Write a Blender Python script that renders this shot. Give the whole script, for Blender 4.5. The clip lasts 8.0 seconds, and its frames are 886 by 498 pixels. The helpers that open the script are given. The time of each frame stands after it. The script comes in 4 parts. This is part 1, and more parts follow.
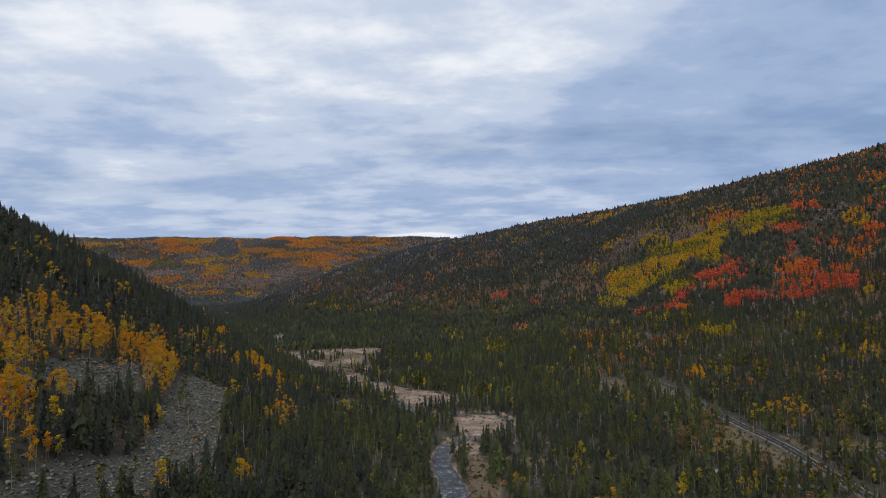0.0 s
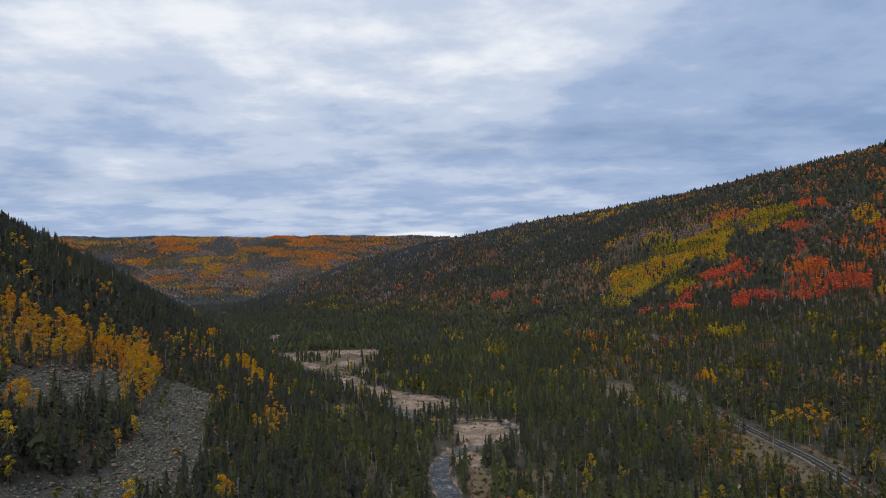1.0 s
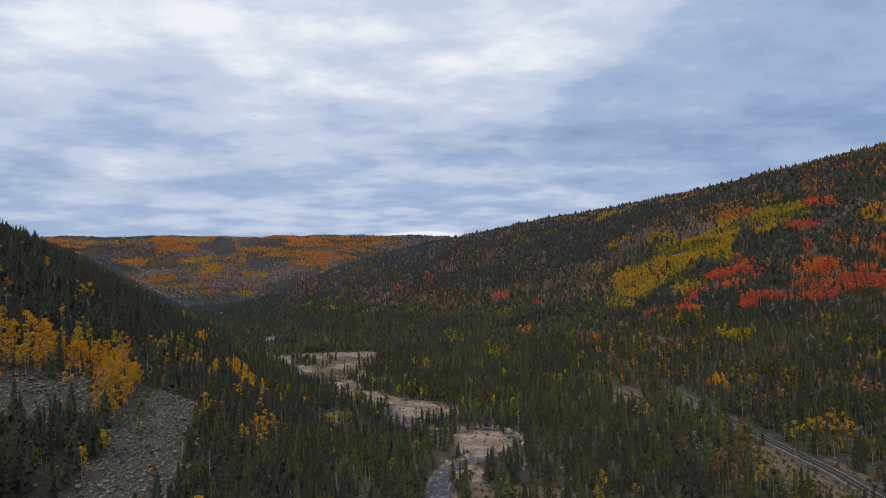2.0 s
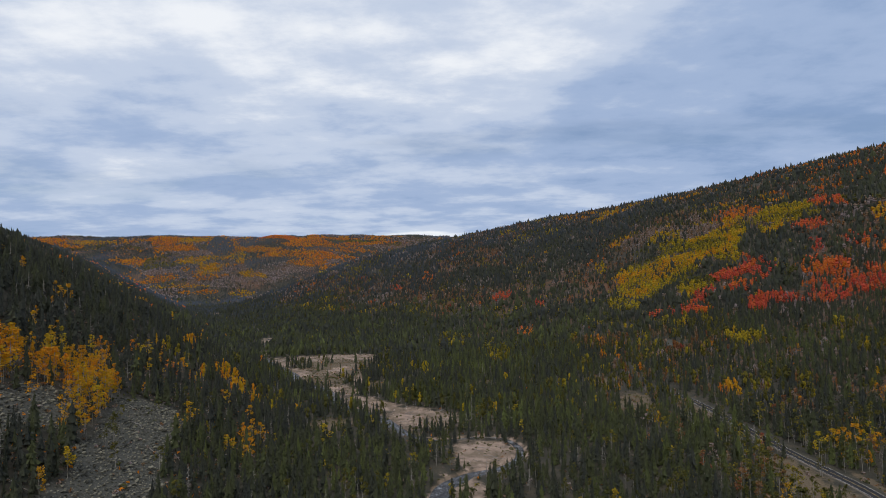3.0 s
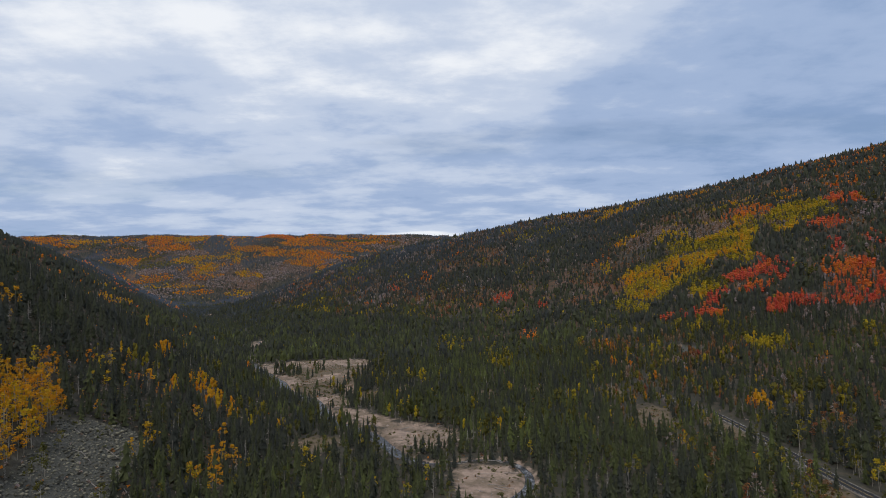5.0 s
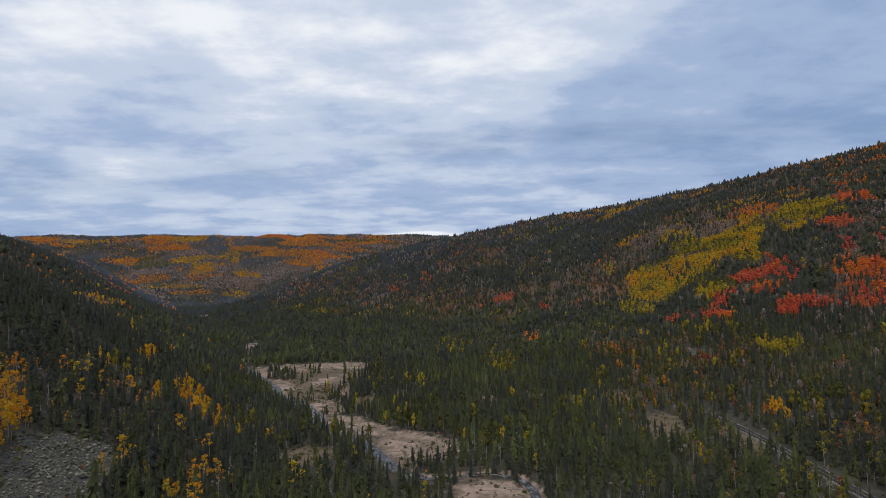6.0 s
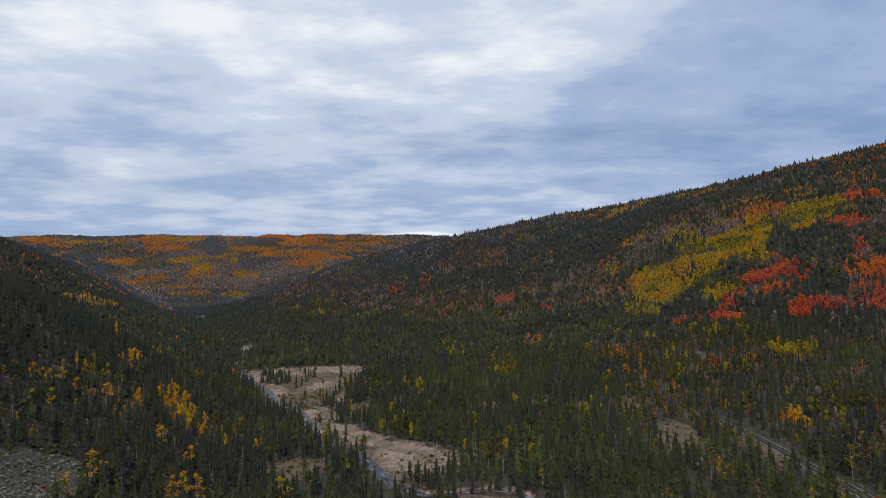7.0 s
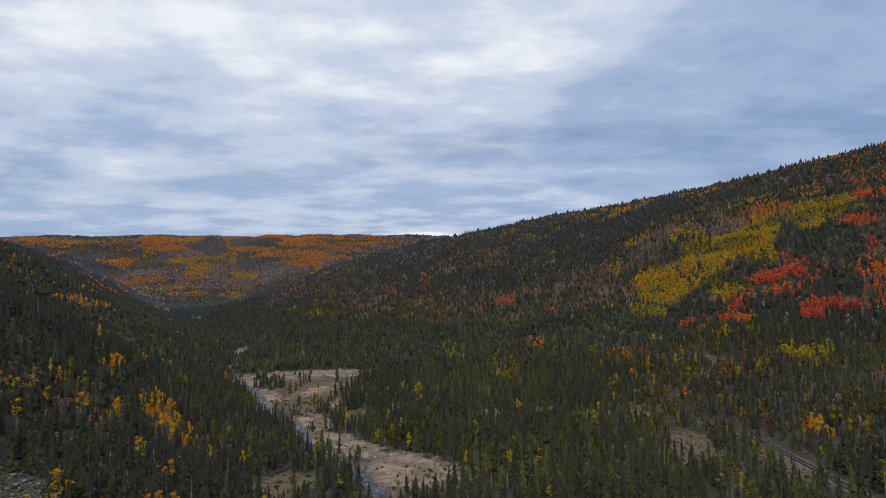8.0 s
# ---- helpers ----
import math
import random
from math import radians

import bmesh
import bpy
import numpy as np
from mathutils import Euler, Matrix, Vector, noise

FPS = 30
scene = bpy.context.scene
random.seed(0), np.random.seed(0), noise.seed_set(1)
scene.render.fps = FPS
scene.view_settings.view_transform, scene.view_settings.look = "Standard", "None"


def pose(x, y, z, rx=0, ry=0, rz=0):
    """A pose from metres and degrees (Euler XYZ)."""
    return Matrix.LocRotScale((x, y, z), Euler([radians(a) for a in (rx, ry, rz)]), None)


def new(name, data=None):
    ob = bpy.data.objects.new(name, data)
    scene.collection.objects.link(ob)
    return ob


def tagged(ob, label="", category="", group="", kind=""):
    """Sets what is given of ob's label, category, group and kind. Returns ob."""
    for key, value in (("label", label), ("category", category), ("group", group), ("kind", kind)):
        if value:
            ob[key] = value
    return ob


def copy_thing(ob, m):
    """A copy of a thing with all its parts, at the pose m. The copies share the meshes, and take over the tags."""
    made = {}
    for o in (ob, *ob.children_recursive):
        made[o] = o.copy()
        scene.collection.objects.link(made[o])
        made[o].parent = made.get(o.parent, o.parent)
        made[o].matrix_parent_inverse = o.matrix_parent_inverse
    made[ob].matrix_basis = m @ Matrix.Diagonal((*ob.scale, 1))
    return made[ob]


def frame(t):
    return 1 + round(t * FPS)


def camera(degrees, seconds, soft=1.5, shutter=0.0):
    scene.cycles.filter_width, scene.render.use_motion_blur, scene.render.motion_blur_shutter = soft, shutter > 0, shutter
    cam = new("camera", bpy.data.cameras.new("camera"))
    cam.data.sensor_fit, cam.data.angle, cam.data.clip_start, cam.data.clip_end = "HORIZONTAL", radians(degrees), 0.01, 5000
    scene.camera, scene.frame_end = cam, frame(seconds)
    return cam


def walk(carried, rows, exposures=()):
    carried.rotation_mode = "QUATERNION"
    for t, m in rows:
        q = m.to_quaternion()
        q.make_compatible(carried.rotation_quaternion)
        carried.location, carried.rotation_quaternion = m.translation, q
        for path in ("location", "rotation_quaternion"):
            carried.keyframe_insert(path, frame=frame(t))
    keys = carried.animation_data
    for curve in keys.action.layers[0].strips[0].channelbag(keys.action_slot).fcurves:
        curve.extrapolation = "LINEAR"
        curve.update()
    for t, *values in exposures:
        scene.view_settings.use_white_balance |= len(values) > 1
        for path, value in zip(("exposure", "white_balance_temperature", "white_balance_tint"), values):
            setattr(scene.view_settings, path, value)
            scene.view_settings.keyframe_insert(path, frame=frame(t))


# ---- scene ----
cam = camera(77.3, 8.0, 0.9)
METRES, EYE, TILT, LEAN, TURN = 155.74, 95.0, 0.0, 0.0, 0.0
ROWS = [
    (0.0, 0.0, 0.0, 0.0, 0.06, 3.03, 1.11),
    (0.5, 0.0009, 0.0631, 0.0016, 0.05, 2.98, 1.12),
    (1.0, 0.0018, 0.1261, 0.0032, 0.05, 2.94, 1.11),
    (1.5, 0.0031, 0.1889, 0.0048, 0.04, 2.92, 1.12),
    (3.0, 0.0074, 0.3755, 0.0099, 0.02, 2.92, 1.11),
    (3.5, 0.0082, 0.438, 0.0113, -0.0, 2.91, 1.1),
    (4.0, 0.0092, 0.5005, 0.0129, -0.02, 2.92, 1.1),
    (4.5, 0.0098, 0.563, 0.0145, -0.04, 2.91, 1.09),
    (6.0, 0.0128, 0.7509, 0.0187, -0.07, 2.92, 1.04),
    (6.5, 0.0141, 0.8132, 0.0202, -0.07, 2.94, 1.04),
    (7.0, 0.0155, 0.8757, 0.021, -0.07, 2.96, 1.03),
    (7.5, 0.017, 0.9374, 0.023, -0.08, 2.97, 1.04),
    (8.0, 0.0176, 0.9995, 0.0238, -0.06, 2.99, 1.04),
]
walk(cam, [(t, pose(0, 0, EYE, TILT, LEAN, TURN) @ pose(METRES * x, METRES * y, METRES * z, 90 + pitch, roll, yaw)) for t, x, y, z, yaw, pitch, roll in ROWS])


# ---- world and light ----
SUN_ELEVATION, SUN_AZIMUTH = 52.0, 192.0


def make_world():
    world = bpy.data.worlds.new("overcast_sky")
    scene.world = world
    world.use_nodes = True
    nt = world.node_tree
    nt.nodes.clear()
    N = lambda kind: nt.nodes.new(kind)
    L = nt.links.new
    out, bg = N("ShaderNodeOutputWorld"), N("ShaderNodeBackground")
    sky = N("ShaderNodeTexSky")
    sky.sky_type, sky.sun_disc = "NISHITA", False
    sky.sun_elevation, sky.sun_rotation = radians(SUN_ELEVATION), radians(SUN_AZIMUTH)
    sky.altitude = 2300
    blue = N("ShaderNodeVectorMath")
    blue.operation = "SCALE"
    blue.inputs["Scale"].default_value = 0.085
    L(sky.outputs[0], blue.inputs[0])
    # cloud layer: the view direction laid onto a high flat sheet
    co, sep = N("ShaderNodeTexCoord"), N("ShaderNodeSeparateXYZ")
    L(co.outputs["Generated"], sep.inputs[0])
    lift = N("ShaderNodeMath")
    lift.operation = "MAXIMUM"
    lift.inputs[1].default_value = 0.0
    L(sep.outputs[2], lift.inputs[0])
    add = N("ShaderNodeMath")
    add.operation = "ADD"
    add.inputs[1].default_value = 0.12
    L(lift.outputs[0], add.inputs[0])
    cx, cy = N("ShaderNodeMath"), N("ShaderNodeMath")
    cx.operation = cy.operation = "DIVIDE"
    L(sep.outputs[0], cx.inputs[0]), L(add.outputs[0], cx.inputs[1])
    L(sep.outputs[1], cy.inputs[0]), L(add.outputs[0], cy.inputs[1])
    sheet = N("ShaderNodeCombineXYZ")
    L(cx.outputs[0], sheet.inputs[0]), L(cy.outputs[0], sheet.inputs[1])

    def cloud_noise(scale, detail, rough, shift, warp=0.2, stretch=(0.55, 1, 1)):
        m = N("ShaderNodeMapping")
        m.inputs["Location"].default_value, m.inputs["Scale"].default_value = shift, stretch
        L(sheet.outputs[0], m.inputs[0])
        n = N("ShaderNodeTexNoise")
        n.inputs["Scale"].default_value, n.inputs["Detail"].default_value = scale, detail
        n.inputs["Roughness"].default_value, n.inputs["Distortion"].default_value = rough, warp
        L(m.outputs[0], n.inputs["Vector"])
        return n.outputs["Fac"]

    def ramp(fac, stops):
        r = N("ShaderNodeValToRGB")
        r.color_ramp.interpolation = "EASE"
        while len(r.color_ramp.elements) < len(stops):
            r.color_ramp.elements.new(0.5)
        for e, (p, c) in zip(r.color_ramp.elements, stops):
            e.position, e.color = p, (*c, 1)
        L(fac, r.inputs[0])
        return r.outputs[0]

    def mix(fac, a, b):
        m = N("ShaderNodeMix")
        m.data_type = "RGBA"
        if hasattr(fac, "is_linked"):
            L(fac, m.inputs["Factor"])
        else:
            m.inputs["Factor"].default_value = fac
        L(a, m.inputs[6]), L(b, m.inputs[7])
        return m.outputs[2]

    def sum_of(a, b, weight=1.0):
        m = N("ShaderNodeMath")
        m.operation = "MULTIPLY_ADD"
        m.inputs[1].default_value = weight
        L(b, m.inputs[0]), L(a, m.inputs[2])
        return m.outputs[0]

    def lobe(azimuth, height, across, tall, change):
        """A soft oval in the deck, in degrees, where it is thinner and brighter, or thicker."""
        az, el = radians(azimuth), radians(height)
        off, scaled, size = N("ShaderNodeVectorMath"), N("ShaderNodeVectorMath"), N("ShaderNodeVectorMath")
        off.operation, scaled.operation, size.operation = "SUBTRACT", "MULTIPLY", "LENGTH"
        off.inputs[1].default_value = (math.sin(az) * math.cos(el), math.cos(az) * math.cos(el), math.sin(el))
        scaled.inputs[1].default_value = (1 / radians(across), 0.8, 1 / radians(tall))
        L(co.outputs["Generated"], off.inputs[0]), L(off.outputs[0], scaled.inputs[0]), L(scaled.outputs[0], size.inputs[0])
        fall = N("ShaderNodeMapRange")
        fall.interpolation_type = "SMOOTHERSTEP"
        fall.inputs["From Min"].default_value, fall.inputs["From Max"].default_value = 0.0, 1.0
        fall.inputs["To Min"].default_value, fall.inputs["To Max"].default_value = change, 0.0
        L(size.outputs["Value"], fall.inputs["Value"])
        return fall.outputs["Result"]

    broad = cloud_noise(0.9, 3, 0.5, CLOUD_BROAD, 0.0, (0.7, 1, 1))
    fine = cloud_noise(2.3, 9, 0.59, CLOUD_FINE, 0.0, (0.75, 1, 1))
    level = N("ShaderNodeValue")
    level.outputs[0].default_value = 0.16
    deck = sum_of(sum_of(sum_of(level.outputs[0], fine, 0.56), broad, 0.22), lift.outputs[0], 0.22)
    for row in CLOUD_LOBES:
        deck = sum_of(deck, lobe(*row))
    shade = ramp(deck, [(0.42, (0.25, 0.36, 0.57)), (0.55, (0.355, 0.46, 0.665)), (0.67, (0.54, 0.62, 0.77)), (0.82, (0.86, 0.89, 0.94))])
    cover = ramp(cloud_noise(0.9, 5, 0.55, (7.3, 1.1, 0)), [(0.30, (0.62,) * 3), (0.46, (1,) * 3)])
    both_sky = mix(cover, blue.outputs[0], shade)
    L(both_sky, bg.inputs[0])
    bg.inputs[1].default_value = SKY_STRENGTH
    L(bg.outputs[0], out.inputs[0])


# bright thin deck up the valley, greyer to the right, a clear strip low over the pass
CLOUD_LOBES = ((-8, 20, 24, 12, 0.10), (7, 25, 24, 11, 0.11), (-32, 20, 24, 14, 0.06), (33, 17, 28, 17, -0.11), (-16, 9, 34, 8, 0.05), (-2.5, 4.2, 7, 1.3, 0.30), (14, 12, 20, 6, -0.04))
CLOUD_BROAD, CLOUD_FINE, SKY_STRENGTH = (3.1, 0.4, 0), (0.7, 5.2, 0), 1.0
make_world()
sun = new("sun", bpy.data.lights.new("sun", "SUN"))
sun.data.energy, sun.data.angle, sun.data.color = 1.35, radians(14), (1.0, 0.94, 0.85)
sun.rotation_euler = (radians(90 - SUN_ELEVATION), 0, radians(180 - SUN_AZIMUTH))
scene.view_settings.exposure = 0.0


# ---- materials ----
def material(name):
    m = bpy.data.materials.new(name)
    m.use_nodes = True
    nt = m.node_tree
    return m, nt, nt.nodes["Principled BSDF"]


def node(nt, kind, **sockets):
    n = nt.nodes.new(kind)
    for k, v in sockets.items():
        n.inputs[k.replace("_", " ")].default_value = v
    return n


def ramp_node(nt, fac, stops, mode="LINEAR"):
    r = nt.nodes.new("ShaderNodeValToRGB")
    r.color_ramp.interpolation = mode
    while len(r.color_ramp.elements) < len(stops):
        r.color_ramp.elements.new(0.5)
    for e, (p, c) in zip(r.color_ramp.elements, stops):
        e.position, e.color = p, (*c, 1)
    nt.links.new(fac, r.inputs[0])
    return r.outputs[0]


def mix_node(nt, fac, a, b, blend="MIX"):
    m = nt.nodes.new("ShaderNodeMix")
    m.data_type, m.blend_type = "RGBA", blend
    for value, socket in ((fac, m.inputs["Factor"]), (a, m.inputs[6]), (b, m.inputs[7])):
        if isinstance(value, (int, float)):
            socket.default_value = value
        elif isinstance(value, tuple):
            socket.default_value = (*value, 1)
        else:
            nt.links.new(value, socket)
    return m.outputs[2]


def math_node(nt, op, a, b=0.0, c=0.0):
    m = nt.nodes.new("ShaderNodeMath")
    m.operation = op
    for i, v in enumerate((a, b, c)):
        if isinstance(v, (int, float)):
            m.inputs[i].default_value = v
        else:
            nt.links.new(v, m.inputs[i])
    return m.outputs[0]


def noise_node(nt, scale, detail=4, rough=0.55, coords="Object"):
    co = nt.nodes.new("ShaderNodeTexCoord")
    n = node(nt, "ShaderNodeTexNoise", Scale=scale, Detail=detail, Roughness=rough)
    nt.links.new(co.outputs[coords], n.inputs["Vector"])
    return n.outputs["Fac"]


def attribute(nt, name):
    a = nt.nodes.new("ShaderNodeAttribute")
    a.attribute_name = name
    return a.outputs["Fac"]


def bump(nt, bsdf, height, strength, distance):
    b = node(nt, "ShaderNodeBump", Strength=strength, Distance=distance)
    nt.links.new(height, b.inputs["Height"])
    nt.links.new(b.outputs[0], bsdf.inputs["Normal"])


def leaf_material(name, stops, through_light=0.25, rough=0.7, spread=0.28):
    """Foliage: the hue attribute picks the season's colour, in far conifers a painted haze; every leaf spray varies a
    little.
    """
    m, nt, bsdf = material(name)
    geo = nt.nodes.new("ShaderNodeNewGeometry")
    info = nt.nodes.new("ShaderNodeObjectInfo")
    jitter = math_node(nt, "MULTIPLY_ADD", geo.outputs["Random Per Island"], 0.06, -0.03)
    hue = math_node(nt, "ADD", attribute(nt, "hue"), jitter)
    hue = math_node(nt, "MULTIPLY_ADD", info.outputs["Random"], 0.02, hue)
    col = ramp_node(nt, hue, stops)
    light = math_node(nt, "MULTIPLY_ADD", geo.outputs["Random Per Island"], spread, 1 - spread / 2)
    grain = math_node(nt, "MULTIPLY_ADD", noise_node(nt, 2.6, 3, 0.65), 1.2, 0.40)
    light = math_node(nt, "MULTIPLY", light, grain)
    col = mix_node(nt, 1.0, col, light, "MULTIPLY")
    nt.links.new(col, bsdf.inputs["Base Color"])
    bsdf.inputs["Roughness"].default_value = rough
    bsdf.inputs["Specular IOR Level"].default_value = 0.2
    tr = nt.nodes.new("ShaderNodeBsdfTranslucent")
    nt.links.new(col, tr.inputs[0])
    ms = node(nt, "ShaderNodeMixShader", Fac=through_light)
    nt.links.new(bsdf.outputs[0], ms.inputs[1]), nt.links.new(tr.outputs[0], ms.inputs[2])
    nt.links.new(ms.outputs[0], nt.nodes["Material Output"].inputs[0])
    return m


def plain_material(name, dark, pale, scale, rough=0.9, relief=0.02, detail=5, vary=0.22):
    m, nt, bsdf = material(name)
    big, fine = noise_node(nt, scale * 0.13, 3), noise_node(nt, scale, detail, 0.6)
    both = math_node(nt, "MULTIPLY_ADD", big, 0.45, math_node(nt, "MULTIPLY", fine, 0.55))
    geo = nt.nodes.new("ShaderNodeNewGeometry")
    both = math_node(nt, "MULTIPLY_ADD", geo.outputs["Random Per Island"], vary, math_node(nt, "MULTIPLY_ADD", both, 1.0, -vary / 2))
    nt.links.new(ramp_node(nt, both, [(0.3, dark), (0.7, pale)]), bsdf.inputs["Base Color"])
    bsdf.inputs["Roughness"].default_value = rough
    bsdf.inputs["Specular IOR Level"].default_value = 0.2
    bump(nt, bsdf, fine, 0.6, relief)
    return m


# hue 0, paler and bluish, is distance haze painted into the needle colour
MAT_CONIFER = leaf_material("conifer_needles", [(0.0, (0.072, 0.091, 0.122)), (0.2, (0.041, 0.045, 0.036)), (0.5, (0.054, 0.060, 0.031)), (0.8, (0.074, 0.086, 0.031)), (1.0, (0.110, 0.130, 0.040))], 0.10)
MAT_LEAF = leaf_material("autumn_leaves", [
    (0.0, (0.060, 0.070, 0.020)), (0.18, (0.125, 0.115, 0.026)), (0.32, (0.50, 0.38, 0.024)), (0.46, (0.64, 0.32, 0.018)),
    (0.60, (0.68, 0.23, 0.022)), (0.74, (0.66, 0.16, 0.055)), (0.86, (0.62, 0.095, 0.070)), (0.895, (0.24, 0.075, 0.045)), (0.925, (0.31, 0.145, 0.045)), (0.95, (0.17, 0.100, 0.052)), (0.975, (0.31, 0.21, 0.13)), (1.0, (0.33, 0.265, 0.26))], 0.42)
MAT_BARK = plain_material("conifer_bark", (0.05, 0.036, 0.026), (0.16, 0.12, 0.09), 6.0)
MAT_ASPEN = plain_material("aspen_bark", (0.15, 0.135, 0.11), (0.40, 0.37, 0.32), 5.0)
MAT_DEAD = plain_material("weathered_deadwood", (0.15, 0.135, 0.12), (0.36, 0.33, 0.30), 5.0)
MAT_STONE = plain_material("talus_stone", (0.042, 0.041, 0.032), (0.22, 0.205, 0.155), 1.6, 0.9, 0.05, 5, 0.5)
MAT_COBBLE = plain_material("river_cobble", (0.20, 0.16, 0.14), (0.50, 0.41, 0.35), 1.6, 0.85, 0.03)
MAT_ASPHALT = plain_material("asphalt", (0.026, 0.026, 0.029), (0.050, 0.050, 0.054), 3.0, 0.95, 0.01)
MAT_ASPHALT.node_tree.nodes["Principled BSDF"].inputs["Specular IOR Level"].default_value = 0.04
MAT_SHOULDER = plain_material("gravel_shoulder", (0.10, 0.080, 0.060), (0.20, 0.165, 0.125), 1.2, 0.95, 0.03)
MAT_WHITE = plain_material("white_road_paint", (0.50, 0.50, 0.48), (0.70, 0.70, 0.68), 2.0, 0.6, 0.002)
MAT_YELLOW = plain_material("yellow_road_paint", (0.36, 0.27, 0.08), (0.48, 0.36, 0.10), 2.0, 0.6, 0.002)


def ground_material():
    m, nt, bsdf = material("valley_ground")
    fine, mid, big = noise_node(nt, 0.9, 6, 0.65), noise_node(nt, 0.16, 5, 0.6), noise_node(nt, 0.02, 4)
    edge = math_node(nt, "MULTIPLY_ADD", mid, 0.7, math_node(nt, "MULTIPLY_ADD", fine, 0.35, -0.52))

    def cover(name, lo=0.42, hi=0.58):
        return ramp_node(nt, math_node(nt, "ADD", attribute(nt, name), edge), [(lo, (0,) * 3), (hi, (1,) * 3)])

    floor_ = ramp_node(nt, mid, [(0.3, (0.022, 0.021, 0.014)), (0.5, (0.038, 0.033, 0.021)), (0.7, (0.070, 0.055, 0.034))])
    grass = ramp_node(nt, fine, [(0.3, (0.070, 0.050, 0.028)), (0.55, (0.125, 0.090, 0.052)), (0.75, (0.18, 0.13, 0.082))])
    brush = ramp_node(nt, math_node(nt, "ADD", mid, math_node(nt, "MULTIPLY_ADD", big, 0.8, -0.4)), [(0.3, (0.065, 0.058, 0.028)), (0.45, (0.110, 0.060, 0.028)), (0.65, (0.130, 0.052, 0.028)), (0.8, (0.085, 0.060, 0.035))])
    stone = ramp_node(nt, fine, [(0.25, (0.028, 0.028, 0.022)), (0.55, (0.070, 0.068, 0.055)), (0.8, (0.14, 0.135, 0.11))])
    gravel = ramp_node(nt, math_node(nt, "MULTIPLY_ADD", mid, 0.6, math_node(nt, "MULTIPLY", fine, 0.4)), [(0.28, (0.12, 0.088, 0.062)), (0.42, (0.25, 0.178, 0.132)), (0.55, (0.33, 0.238, 0.182)), (0.72, (0.41, 0.31, 0.25))])
    col = mix_node(nt, cover("brush"), floor_, brush)
    col = mix_node(nt, cover("meadow"), col, grass)
    col = mix_node(nt, cover("talus"), col, stone)
    growth = ramp_node(nt, math_node(nt, "MULTIPLY_ADD", noise_node(nt, 0.065, 5, 0.65), 0.8, math_node(nt, "MULTIPLY", fine, 0.2)), [(0.46, (0,) * 3), (0.56, (1,) * 3)])
    gravel = mix_node(nt, math_node(nt, "MULTIPLY", growth, 0.75), gravel, grass)
    silt = ramp_node(nt, noise_node(nt, 0.11, 4, 0.6), [(0.30, (0.55,) * 3), (0.50, (1,) * 3)])
    gravel = mix_node(nt, 1.0, gravel, silt, "MULTIPLY")
    col = mix_node(nt, cover("gravel"), col, gravel)
    nt.links.new(col, bsdf.inputs["Base Color"])
    bsdf.inputs["Roughness"].default_value = 0.95
    bump(nt, bsdf, fine, 0.8, 0.25)
    return m


def water_material():
    m, nt, bsdf = material("river_water")
    ripple, riffle = noise_node(nt, 1.1, 5, 0.65), noise_node(nt, 0.22, 4, 0.6)
    foam = math_node(nt, "MULTIPLY_ADD", riffle, 0.6, math_node(nt, "MULTIPLY", ripple, 0.6))
    col = ramp_node(nt, foam, [(0.50, (0.024, 0.028, 0.033)), (0.64, (0.070, 0.075, 0.085)), (0.78, (0.30, 0.31, 0.33))])
    nt.links.new(col, bsdf.inputs["Base Color"])
    bsdf.inputs["Roughness"].default_value = 0.12
    bsdf.inputs["IOR"].default_value = 1.33
    bump(nt, bsdf, ripple, 1.0, 0.5)
    return m


MAT_GROUND, MAT_WATER = ground_material(), water_material()


# ---- the lie of the land ----
def soft(a, w):
    return w * np.logaddexp(0, a / w)


def low(a, b, k):
    return -k * np.logaddexp(-a / k, -b / k)


def high(a, b, k):
    return k * np.logaddexp(a / k, b / k)


def lattice(i, j, seed):
    h = (i.astype(np.int64) * 374761393 + j.astype(np.int64) * 668265263 + seed * 974634777) & 0xFFFFFFFF
    h = ((h ^ (h >> 13)) * 1274126177) & 0xFFFFFFFF
    return ((h ^ (h >> 16)) & 0xFFFFFF) / float(0xFFFFFF)


def value_noise(x, y, size, seed):
    u, v = np.asarray(x) / size, np.asarray(y) / size
    i, j = np.floor(u), np.floor(v)
    a, b = u - i, v - j
    a, b = a * a * (3 - 2 * a), b * b * (3 - 2 * b)
    p, q = lattice(i, j, seed), lattice(i + 1, j, seed)
    r, s = lattice(i, j + 1, seed), lattice(i + 1, j + 1, seed)
    return p * (1 - a) * (1 - b) + q * a * (1 - b) + r * (1 - a) * b + s * a * b


def layered(x, y, size, seed, octaves=3):
    """Noise from -1 to 1 in several sizes."""
    total, weight, norm = 0.0, 1.0, 0.0
    for k in range(octaves):
        total = total + weight * (2 * value_noise(x, y, size / 2 ** k, seed + 17 * k) - 1)
        norm += weight
        weight *= 0.5
    return total / norm


